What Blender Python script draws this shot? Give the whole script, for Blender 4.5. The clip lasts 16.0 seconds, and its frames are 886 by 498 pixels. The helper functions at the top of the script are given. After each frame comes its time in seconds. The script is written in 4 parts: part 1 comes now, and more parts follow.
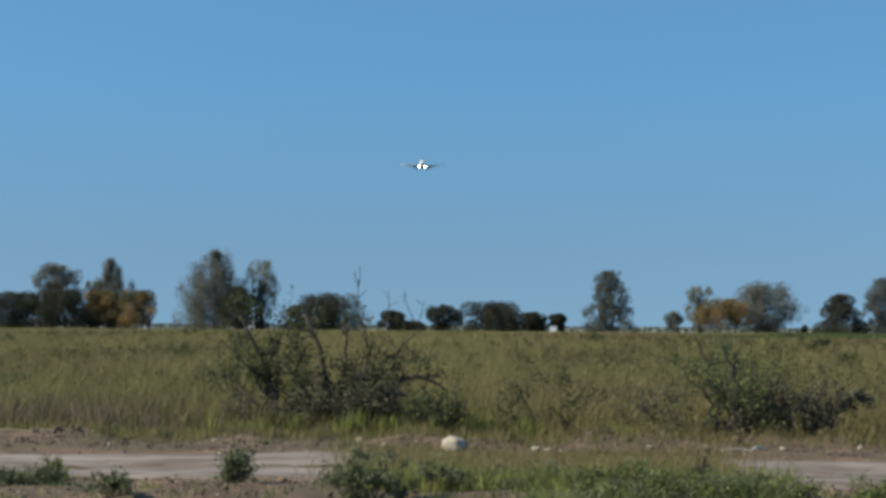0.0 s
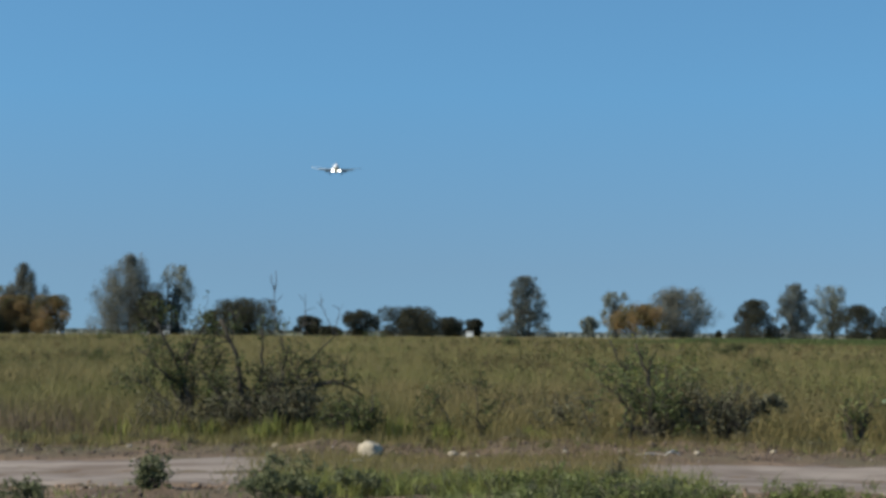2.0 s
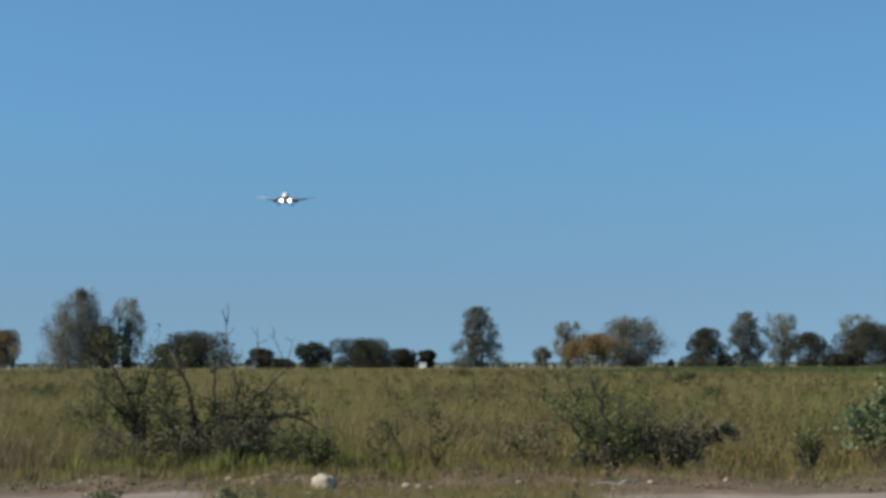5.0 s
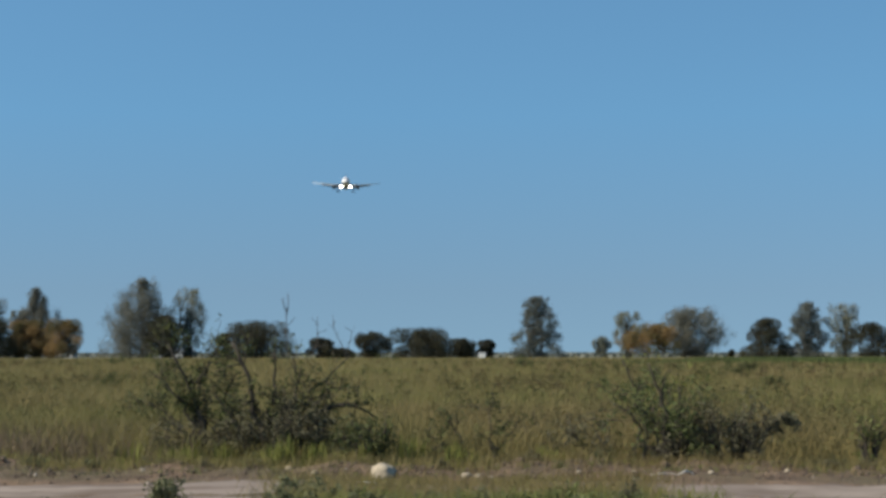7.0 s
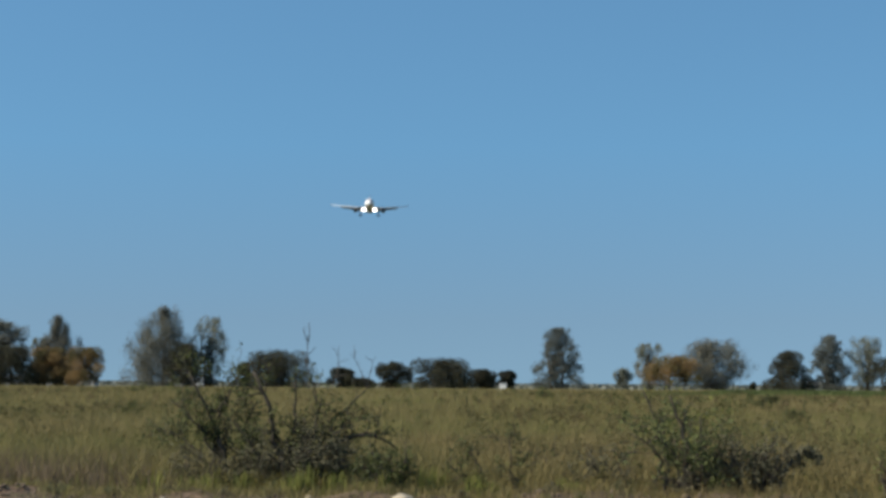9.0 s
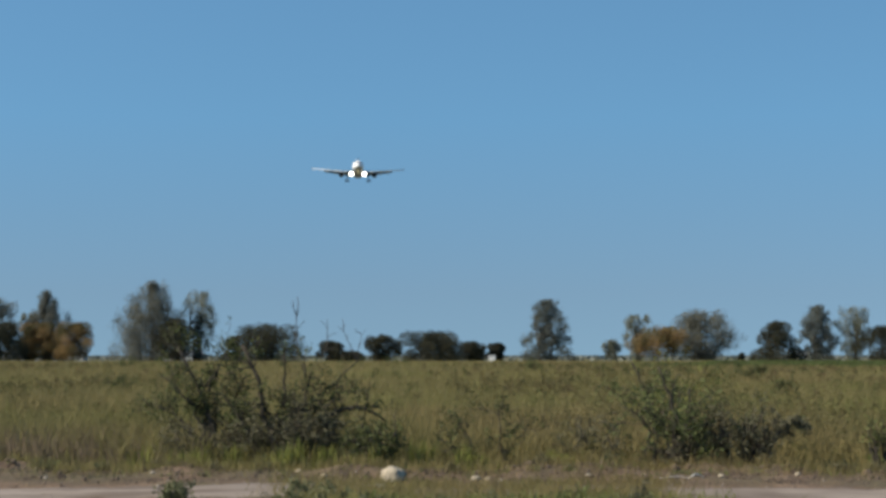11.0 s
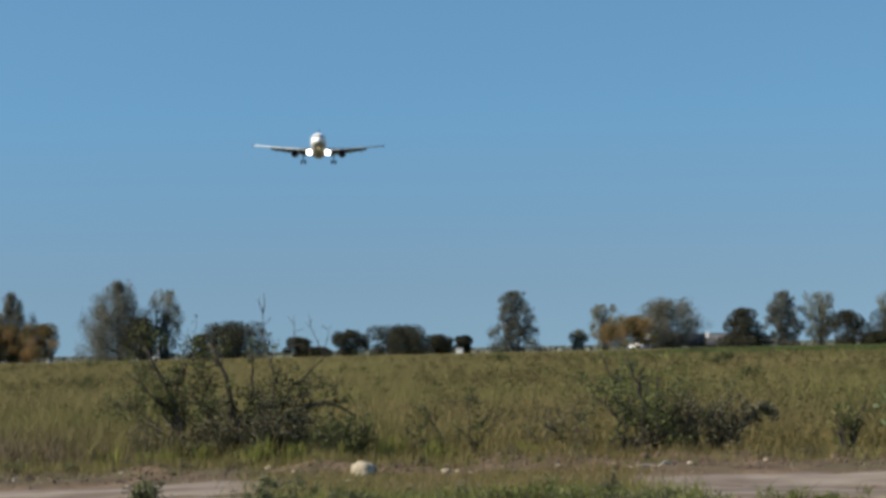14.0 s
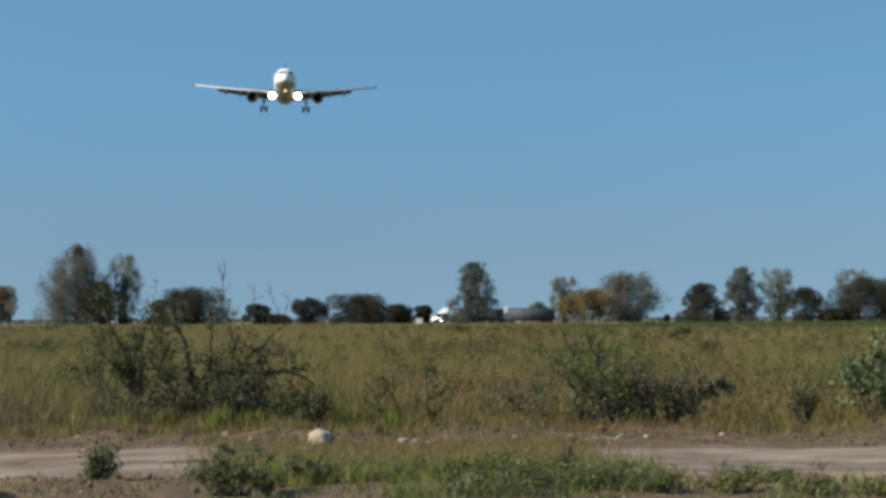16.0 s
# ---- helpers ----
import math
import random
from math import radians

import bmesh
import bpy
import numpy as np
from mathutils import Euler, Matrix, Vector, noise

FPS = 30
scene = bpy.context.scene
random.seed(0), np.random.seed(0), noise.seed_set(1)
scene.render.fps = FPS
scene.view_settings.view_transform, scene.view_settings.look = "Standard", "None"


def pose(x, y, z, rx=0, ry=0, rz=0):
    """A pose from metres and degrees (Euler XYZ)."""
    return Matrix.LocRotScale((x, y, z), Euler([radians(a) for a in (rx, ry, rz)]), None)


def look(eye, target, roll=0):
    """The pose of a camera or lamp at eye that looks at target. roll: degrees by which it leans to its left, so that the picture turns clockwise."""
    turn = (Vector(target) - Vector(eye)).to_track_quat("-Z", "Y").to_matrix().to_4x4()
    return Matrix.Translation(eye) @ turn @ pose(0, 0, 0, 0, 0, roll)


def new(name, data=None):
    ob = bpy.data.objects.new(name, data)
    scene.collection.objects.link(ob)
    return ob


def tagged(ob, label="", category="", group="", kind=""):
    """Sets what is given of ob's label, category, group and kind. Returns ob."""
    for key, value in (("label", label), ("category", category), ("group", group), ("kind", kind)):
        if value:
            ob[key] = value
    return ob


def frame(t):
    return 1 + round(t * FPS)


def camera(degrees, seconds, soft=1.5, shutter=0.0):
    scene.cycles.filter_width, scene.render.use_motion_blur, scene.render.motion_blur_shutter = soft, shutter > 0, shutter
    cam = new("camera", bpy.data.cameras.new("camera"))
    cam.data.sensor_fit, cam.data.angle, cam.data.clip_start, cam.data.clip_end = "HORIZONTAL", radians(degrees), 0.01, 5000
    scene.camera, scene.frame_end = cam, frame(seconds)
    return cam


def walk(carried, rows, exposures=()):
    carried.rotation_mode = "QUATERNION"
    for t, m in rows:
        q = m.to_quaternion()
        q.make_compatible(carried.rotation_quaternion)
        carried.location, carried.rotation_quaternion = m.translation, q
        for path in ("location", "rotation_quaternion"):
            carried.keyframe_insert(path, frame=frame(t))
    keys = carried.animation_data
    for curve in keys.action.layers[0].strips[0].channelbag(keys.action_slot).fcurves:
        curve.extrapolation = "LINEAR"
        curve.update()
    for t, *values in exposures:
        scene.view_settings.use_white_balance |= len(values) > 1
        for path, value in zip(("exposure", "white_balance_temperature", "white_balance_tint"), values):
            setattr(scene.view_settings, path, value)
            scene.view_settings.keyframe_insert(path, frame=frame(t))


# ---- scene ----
cam = camera(27.535, 16.0, soft=3.5)
PATH = [
    (0, pose(0, 0, 1.7, 92.437, -0.407, 4.244)),
    (0.5, pose(0, 0, 1.7, 92.356, -0.506, 3.161)),
    (1, pose(0, 0, 1.7, 92.046, -0.300, 2.432)),
    (1.5, pose(0, 0, 1.7, 92.325, -0.344, 1.892)),
    (2, pose(0, 0, 1.7, 92.620, -0.422, 1.604)),
    (2.5, pose(0, 0, 1.7, 92.577, -0.281, 1.331)),
    (3, pose(0, 0, 1.7, 92.880, 0.160, 0.890)),
    (3.5, pose(0, 0, 1.7, 93.474, 0.306, 0.689)),
    (4, pose(0, 0, 1.7, 93.496, 0.338, 0.305)),
    (4.2, pose(0, 0, 1.7, 93.511, 0.156, 0.062)),
    (6.3, pose(0, 0, 1.7, 94.153, -0.145, 1.036)),
    (6.5, pose(0, 0, 1.7, 94.254, -0.251, 1.497)),
    (7, pose(0, 0, 1.7, 93.290, 0.063, 1.996)),
    (7.5, pose(0, 0, 1.7, 94.085, -0.075, 2.073)),
    (8, pose(0, 0, 1.7, 94.267, -0.249, 2.614)),
    (8.5, pose(0, 0, 1.7, 93.917, -0.413, 2.459)),
    (9, pose(0, 0, 1.7, 94.251, -0.381, 2.653)),
    (9.5, pose(0, 0, 1.7, 94.176, -0.176, 2.471)),
    (9.7, pose(0, 0, 1.7, 93.585, 0.025, 2.279)),
    (11.8, pose(0, 0, 1.7, 93.375, 0.027, 2.400)),
    (12, pose(0, 0, 1.7, 93.495, 0.027, 2.463)),
    (12.5, pose(0, 0, 1.7, 92.914, 0.020, 2.515)),
    (13, pose(0, 0, 1.7, 92.622, -0.032, 2.653)),
    (13.5, pose(0, 0, 1.7, 92.705, 0.804, 0.931)),
    (14, pose(0, 0, 1.7, 93.164, 1.274, 1.278)),
    (14.5, pose(0, 0, 1.7, 93.146, 0.931, 1.481)),
    (15, pose(0, 0, 1.7, 92.613, 1.189, 0.977)),
    (15.5, pose(0, 0, 1.7, 92.144, 0.909, 0.493)),
    (16, pose(0, 0, 1.7, 92.200, 0.250, -0.000)),
]
# the camera's automatic white balance drifts a little warmer towards the end
walk(cam, PATH, [(0, 0.32, 6250, 7), (4, 0.32, 6290, 7), (6.3, 0.32, 6600, 9), (9.5, 0.32, 6600, 9), (12.5, 0.32, 6740, 9), (16, 0.32, 6810, 9)])

# ---- daylight: clear sky, sun low over the viewer's left shoulder ----
SUN_AZ, SUN_EL = 249.0, 36.0
world = bpy.data.worlds.new("clear_sky")
scene.world = world
world.use_nodes = True
wn = world.node_tree.nodes
sky = wn.new("ShaderNodeTexSky")
sky.sky_type = "NISHITA"
sky.sun_disc = False
sky.sun_elevation, sky.sun_rotation = radians(SUN_EL), radians(SUN_AZ)
sky.altitude, sky.air_density, sky.dust_density, sky.ozone_density = 100, 1.8, 0.2, 1.5
wn["Background"].inputs["Strength"].default_value = 0.081
# thin clear air near the horizon: the dome is read a little higher than it is looked at
where, lift = wn.new("ShaderNodeTexCoord"), wn.new("ShaderNodeVectorMath")
lift.inputs[1].default_value = (0, 0, 0.27)
world.node_tree.links.new(where.outputs["Generated"], lift.inputs[0])
world.node_tree.links.new(lift.outputs["Vector"], sky.inputs["Vector"])
tint = wn.new("ShaderNodeMixRGB")
tint.blend_type, tint.inputs["Fac"].default_value = "MULTIPLY", 1.0
# deeper blue away from the horizon's haze
split, rise = wn.new("ShaderNodeSeparateXYZ"), wn.new("ShaderNodeMapRange")
rise.inputs["From Min"].default_value, rise.inputs["From Max"].default_value = 0.035, 0.13
haze = wn.new("ShaderNodeMixRGB")
haze.inputs["Color1"].default_value, haze.inputs["Color2"].default_value = (0.775, 0.935, 1.11, 1), (0.708, 1.115, 1.41, 1)
world.node_tree.links.new(where.outputs["Generated"], split.inputs["Vector"])
world.node_tree.links.new(split.outputs["Z"], rise.inputs["Value"])
world.node_tree.links.new(rise.outputs["Result"], haze.inputs["Fac"])
world.node_tree.links.new(haze.outputs["Color"], tint.inputs["Color2"])
world.node_tree.links.new(sky.outputs["Color"], tint.inputs["Color1"])
world.node_tree.links.new(tint.outputs["Color"], wn["Background"].inputs["Color"])
sun = new("sun", bpy.data.lights.new("sun", "SUN"))
sun.data.energy, sun.data.angle, sun.data.color = 5.0, radians(0.53), (1.0, 0.91, 0.77)
a, e = radians(SUN_AZ), radians(SUN_EL)
sun.matrix_world = look((200 * math.sin(a) * math.cos(e), 200 * math.cos(a) * math.cos(e), 200 * math.sin(e)), (0, 0, 0))


# ---- materials ----
def material(name, dark, light, scale=2.0, fine=30.0, rough=0.9, island=0.0, relief=0.0, through_light=0.0,
             metal=0.0, third=None, third_scale=0.3, stretch=(1, 1, 1), per_object=0.0, emit=None, spec=0.3):
    """Two noise scales between two colours, an optional third in large patches, change from piece to piece, relief."""
    m = bpy.data.materials.new(name)
    m.use_nodes = True
    nt, nodes = m.node_tree, m.node_tree.nodes
    link = nt.links.new
    bsdf = nodes["Principled BSDF"]
    bsdf.inputs["Roughness"].default_value = rough
    bsdf.inputs["Metallic"].default_value = metal
    bsdf.inputs["Specular IOR Level"].default_value = spec
    coord = nodes.new("ShaderNodeTexCoord")
    mapping = nodes.new("ShaderNodeMapping")
    mapping.inputs["Scale"].default_value = stretch
    link(coord.outputs["Object"], mapping.inputs["Vector"])

    def noise_at(s, detail):
        n = nodes.new("ShaderNodeTexNoise")
        n.inputs["Scale"].default_value, n.inputs["Detail"].default_value = s, detail
        link(mapping.outputs["Vector"], n.inputs["Vector"])
        return n

    big, small = noise_at(scale, 4), noise_at(fine, 3)
    both = nodes.new("ShaderNodeMath")
    both.operation = "MULTIPLY_ADD"
    both.inputs[1].default_value = 0.35
    link(small.outputs["Fac"], both.inputs[0])
    link(big.outputs["Fac"], both.inputs[2])
    ramp = nodes.new("ShaderNodeValToRGB")
    ramp.color_ramp.elements[0].position, ramp.color_ramp.elements[1].position = 0.45, 0.9
    ramp.color_ramp.elements[0].color, ramp.color_ramp.elements[1].color = (*dark, 1), (*light, 1)
    link(both.outputs[0], ramp.inputs["Fac"])
    colour = ramp.outputs["Color"]
    if third:
        patch = noise_at(third_scale, 3)
        span = nodes.new("ShaderNodeMapRange")
        span.inputs["From Min"].default_value, span.inputs["From Max"].default_value = 0.42, 0.62
        link(patch.outputs["Fac"], span.inputs["Value"])
        mix = nodes.new("ShaderNodeMixRGB")
        mix.inputs["Color2"].default_value = (*third, 1)
        link(span.outputs["Result"], mix.inputs["Fac"])
        link(colour, mix.inputs["Color1"])
        colour = mix.outputs["Color"]
    for amount, node, out in ((island, "ShaderNodeNewGeometry", "Random Per Island"), (per_object, "ShaderNodeObjectInfo", "Random")):
        if amount:
            geo = nodes.new(node)
            spread = nodes.new("ShaderNodeMapRange")
            spread.inputs["To Min"].default_value, spread.inputs["To Max"].default_value = 1 - amount, 1 + amount
            link(geo.outputs[out], spread.inputs["Value"])
            hsv = nodes.new("ShaderNodeHueSaturation")
            link(spread.outputs["Result"], hsv.inputs["Value"])
            link(colour, hsv.inputs["Color"])
            colour = hsv.outputs["Color"]
    link(colour, bsdf.inputs["Base Color"])
    if relief:
        bump = nodes.new("ShaderNodeBump")
        bump.inputs["Strength"].default_value, bump.inputs["Distance"].default_value = min(relief, 1.0), 0.05 if relief < 0.95 else 0.14
        link(both.outputs[0], bump.inputs["Height"])
        link(bump.outputs["Normal"], bsdf.inputs["Normal"])
    if through_light:
        tl = nodes.new("ShaderNodeBsdfTranslucent")
        link(colour, tl.inputs["Color"])
        ms = nodes.new("ShaderNodeMixShader")
        ms.inputs["Fac"].default_value = through_light
        link(bsdf.outputs["BSDF"], ms.inputs[1])
        link(tl.outputs["BSDF"], ms.inputs[2])
        link(ms.outputs["Shader"], nodes["Material Output"].inputs["Surface"])
    if emit:
        bsdf.inputs["Emission Color"].default_value = (*emit[:3], 1)
        bsdf.inputs["Emission Strength"].default_value = emit[3]
    return m


M = {
    "ground": material("dry_soil_and_litter", (0.12, 0.105, 0.05), (0.20, 0.175, 0.085), 0.6, 14, relief=0.6, third=(0.13, 0.13, 0.05), third_scale=0.05),
    "verge": material("loose_brown_soil", (0.076, 0.049, 0.031), (0.250, 0.168, 0.106), 1.6, 34, relief=1.0, third=(0.125, 0.098, 0.055), third_scale=0.7),
    "track": material("packed_pale_dirt", (0.176, 0.139, 0.109), (0.318, 0.256, 0.205), 1.1, 26, relief=0.35, stretch=(0.35, 1.6, 1), third=(0.145, 0.106, 0.078), third_scale=1.5),
    "asphalt": material("worn_asphalt", (0.04, 0.04, 0.042), (0.07, 0.07, 0.07), 1.0, 40, relief=0.2),
    "grass_green": material("green_grass", (0.116, 0.120, 0.037), (0.248, 0.234, 0.078), 0.10, 3.0, 0.75, 0.14, through_light=0.42, third=(0.225, 0.165, 0.075), third_scale=0.045),
    "grass_dry": material("dry_grass", (0.168, 0.146, 0.057), (0.300, 0.250, 0.108), 0.12, 4.0, 0.85, 0.14, through_light=0.4, third=(0.20, 0.155, 0.068), third_scale=0.06),
    "grass_purple": material("purple_brown_seed_grass", (0.12, 0.088, 0.056), (0.195, 0.15, 0.10), 0.8, 8.0, 0.9, 0.3, through_light=0.2),
    "grass_lime": material("yellow_green_herbs", (0.135, 0.152, 0.032), (0.24, 0.245, 0.065), 1.2, 9.0, 0.75, 0.3, through_light=0.35),
    "weed": material("verge_weed_leaves", (0.066, 0.086, 0.023), (0.235, 0.252, 0.08), 1.5, 12, 0.65, 0.35, through_light=0.3),
    "weed_grey": material("grey_green_weed_leaves", (0.062, 0.073, 0.034), (0.205, 0.21, 0.10), 1.5, 12, 0.7, 0.35, through_light=0.25),
    "crop": material("crop_strip_leaves", (0.05, 0.072, 0.02), (0.105, 0.13, 0.038), 0.2, 3, 0.75, 0.3, through_light=0.3),
    "forb": material("field_forb_leaves", (0.06, 0.068, 0.022), (0.15, 0.15, 0.05), 0.5, 6, 0.75, 0.35, through_light=0.35, third=(0.12, 0.085, 0.04), third_scale=0.15),
    # scrub colour paled and greyed to carry the haze of distance
    "scrub": material("distant_scrub", (0.105, 0.115, 0.098), (0.17, 0.178, 0.148), 0.02, 0.4, 0.8, 0.25, through_light=0.2),
    "leaf_dark": material("dark_mesquite_foliage", (0.021, 0.022, 0.013), (0.056, 0.054, 0.028), 0.35, 3, 0.75, 0.4, through_light=0.15),
    # grey-green with the haze over the far trees mixed into the colour
    "leaf_grey": material("hazed_grey_green_foliage", (0.115, 0.125, 0.09), (0.235, 0.24, 0.18), 0.3, 3, 0.75, 0.35, through_light=0.25),
    "leaf_slate": material("slate_green_foliage", (0.06, 0.068, 0.058), (0.155, 0.165, 0.14), 0.3, 3, 0.75, 0.35, through_light=0.2),
    # olive greyed in the same way for distance haze
    "leaf_olive": material("hazed_olive_foliage", (0.095, 0.098, 0.076), (0.19, 0.185, 0.145), 0.3, 3, 0.75, 0.35, through_light=0.25),
    "leaf_orange": material("autumn_orange_foliage", (0.165, 0.11, 0.045), (0.32, 0.205, 0.085), 0.35, 3, 0.75, 0.35, through_light=0.25, third=(0.10, 0.09, 0.035), third_scale=0.25),
    "shrub_leaf": material("small_shrub_leaves", (0.034, 0.044, 0.014), (0.13, 0.145, 0.045), 1.6, 14, 0.7, 0.4, through_light=0.25),
    "shrub_green": material("green_thorn_leaves", (0.056, 0.076, 0.024), (0.168, 0.195, 0.066), 1.6, 14, 0.7, 0.4, through_light=0.3),
    "shrub_dry": material("withered_shrub_leaves", (0.068, 0.066, 0.038), (0.165, 0.152, 0.088), 1.6, 14, 0.8, 0.35, through_light=0.2),
    "broad_leaf": material("fresh_broad_leaves", (0.052, 0.078, 0.026), (0.155, 0.19, 0.082), 2.5, 16, 0.5, 0.3, through_light=0.3, spec=0.5),
    "bark": material("grey_brown_bark", (0.045, 0.036, 0.028), (0.13, 0.105, 0.08), 3, 30, 0.95, relief=0.6),
    "twig": material("dark_twigs", (0.024, 0.0205, 0.016), (0.070, 0.059, 0.046), 5, 40, 0.95, 0.3),
    "dead": material("bleached_dead_wood", (0.045, 0.042, 0.039), (0.11, 0.10, 0.094), 2, 20, 0.95),
    "rock": material("pale_limestone", (0.30, 0.25, 0.175), (0.56, 0.48, 0.36), 5, 30, 0.95, relief=0.7, third=(0.28, 0.24, 0.18), third_scale=6),
    "stone": material("field_stones", (0.22, 0.18, 0.14), (0.46, 0.40, 0.33), 4, 25, 0.95, 0.35, relief=0.5),
    "clod": material("dark_soil_clods", (0.07, 0.05, 0.036), (0.16, 0.12, 0.085), 4, 25, 0.95, 0.3, relief=0.5),
    "crumb": material("crumbled_brown_earth", (0.10, 0.066, 0.042), (0.25, 0.17, 0.11), 4, 25, 0.95, 0.35, relief=0.5),
    "bleached": material("sun_bleached_wood", (0.45, 0.42, 0.36), (0.7, 0.67, 0.6), 6, 40, 0.9),
    "plaster": material("white_painted_wall", (0.62, 0.61, 0.58), (0.82, 0.81, 0.78), 0.6, 8, 0.85),
    "farm_wall": material("weathered_white_wall", (0.36, 0.36, 0.35), (0.52, 0.52, 0.50), 0.6, 8, 0.85),
    "roofing": material("grey_metal_roofing", (0.22, 0.22, 0.23), (0.34, 0.34, 0.34), 0.5, 6, 0.6, metal=0.3),
    "paint": material("white_aircraft_paint", (0.72, 0.72, 0.71), (0.84, 0.84, 0.83), 0.3, 3, 0.6, spec=0.25),
    # grey of underside parts; on the fuselage it stands for shade
    "belly": material("grey_paint_and_belly_shade", (0.27, 0.265, 0.25), (0.36, 0.355, 0.34), 0.3, 3, 0.65, spec=0.2),
    "wing": material("grey_wing_skin", (0.020, 0.028, 0.040), (0.038, 0.050, 0.066), 0.5, 4, 0.45, spec=0.3),
    "slat": material("pale_slat_paint", (0.58, 0.63, 0.68), (0.70, 0.74, 0.78), 0.6, 5, 0.35, spec=0.5),
    "nacelle": material("dark_engine_cowling", (0.020, 0.024, 0.031), (0.042, 0.048, 0.058), 0.8, 6, 0.45, spec=0.5),
    "fan": material("engine_fan", (0.012, 0.012, 0.013), (0.035, 0.035, 0.036), 2, 12, 0.5, metal=0.5),
    "glass": material("cockpit_glass", (0.01, 0.011, 0.013), (0.02, 0.021, 0.024), 1, 5, 0.1, spec=0.7),
    "gear": material("landing_gear_metal", (0.05, 0.05, 0.053), (0.1, 0.1, 0.1), 3, 20, 0.6, metal=0.3),
    "tyre": material("black_tyre", (0.015, 0.015, 0.016), (0.035, 0.035, 0.035), 4, 30, 0.85),
    "lamp": material("landing_light_lens", (0.9, 0.88, 0.84), (1, 0.98, 0.95), 1, 5, 0.3, emit=(1.0, 0.95, 0.84, 11.0)),
    "nose_lamp": material("nose_light_lens", (0.9, 0.88, 0.8), (1, 0.98, 0.9), 1, 5, 0.3, emit=(1.0, 0.84, 0.50, 3.0)),
    "cab": material("white_truck_paint", (0.68, 0.68, 0.68), (0.82, 0.82, 0.82), 0.8, 6, 0.35, spec=0.5),
    "trailer": material("dark_grey_trailer_panels", (0.062, 0.067, 0.08), (0.092, 0.098, 0.114), 0.5, 5, 0.65),
    "chassis": material("truck_chassis", (0.025, 0.025, 0.027), (0.06, 0.06, 0.062), 1, 10, 0.7),
    "chrome": material("truck_chrome", (0.6, 0.6, 0.6), (0.75, 0.75, 0.75), 2, 10, 0.2, metal=1.0),
    "insect": material("insect_body", (0.012, 0.011, 0.01), (0.03, 0.027, 0.024), 50, 300, 0.6),
    "cover": material("pale_flat_litter", (0.62, 0.61, 0.55), (0.8, 0.79, 0.74), 5, 30, 0.7),
}


# ---- building helpers ----
def mesh_from(name, verts, faces, mat, smooth=False):
    """A mesh from an array of places and arrays of faces (each array holds faces with one count of corners)."""
    me = bpy.data.meshes.new(name)
    verts = np.asarray(verts, dtype=np.float32)
    groups = [np.asarray(f, dtype=np.int32) for f in (faces if isinstance(faces, (list, tuple)) else [faces])]
    groups = [g for g in groups if len(g)]
    loops = np.concatenate([g.ravel() for g in groups])
    counts = np.concatenate([np.full(len(g), g.shape[1], dtype=np.int32) for g in groups])
    me.vertices.add(len(verts))
    me.vertices.foreach_set("co", verts.ravel())
    me.loops.add(len(loops))
    me.loops.foreach_set("vertex_index", loops)
    me.polygons.add(len(counts))
    me.polygons.foreach_set("loop_start", np.concatenate([[0], np.cumsum(counts)[:-1]]).astype(np.int32))
    me.polygons.foreach_set("loop_total", counts)
    if smooth:
        me.polygons.foreach_set("use_smooth", np.ones(len(counts), dtype=bool))
    me.update(calc_edges=True)
    me.materials.append(M[mat])
    return me


def from_bm(name, bm, mat, smooth=False):
    me = bpy.data.meshes.new(name)
    bmesh.ops.recalc_face_normals(bm, faces=bm.faces[:])
    for f in bm.faces:
        f.smooth = smooth
    bm.to_mesh(me)
    bm.free()
    me.materials.append(M[mat])
    return me


def part(name, me, parent, label="", at=None):
    """Links a mesh as one part under a thing or a part."""
    ob = new(name, me)
    ob.parent = parent
    if at is not None:
        ob.matrix_basis = at
    if label:
        tagged(ob, label)
    return ob


def thing(name, m, label, category, group="", kind=""):
    ob = new(name)
    ob.matrix_world = m
    return tagged(ob, label, category, group, kind)


def loft(rings, cap=True):
    """Verts and faces of a skin over rings of equal counts of points."""
    rings = [np.asarray(r, dtype=float) for r in rings]
    n = len(rings[0])
    verts = np.concatenate(rings)
    i = np.arange(n)
    j = (i + 1) % n
    quads = np.concatenate([np.stack([k * n + i, k * n + j, (k + 1) * n + j, (k + 1) * n + i], 1) for k in range(len(rings) - 1)])
    faces = [quads]
    if cap:
        faces.append(np.array([i[::-1], (len(rings) - 1) * n + i]))
    return verts, faces


def tube(points, radii, sides=5):
    """A tapered tube along a line of points."""
    pts = np.asarray(points, dtype=float)
    t = np.gradient(pts, axis=0)
    t /= np.linalg.norm(t, axis=1)[:, None] + 1e-9
    ref = np.where(np.abs(t[:, 2:3]) > 0.9, np.array([[1.0, 0, 0]]), np.array([[0, 0, 1.0]]))
    u = np.cross(t, ref)
    u /= np.linalg.norm(u, axis=1)[:, None] + 1e-9
    v = np.cross(t, u)
    a = np.arange(sides) * 2 * np.pi / sides
    return [p + r * (np.cos(a)[:, None] * uu + np.sin(a)[:, None] * vv) for p, r, uu, vv in zip(pts, radii, u, v)]


def join(pieces):
    """Joins (verts, faces) pairs into one pair."""
    verts, by = [], {}
    base = 0
    for v, fs in pieces:
        verts.append(np.asarray(v, dtype=float))
        for f in (fs if isinstance(fs, list) else [fs]):
            f = np.asarray(f)
            by.setdefault(f.shape[1], []).append(f + base)
        base += len(v)
    return np.concatenate(verts), [np.concatenate(f) for f in by.values()]


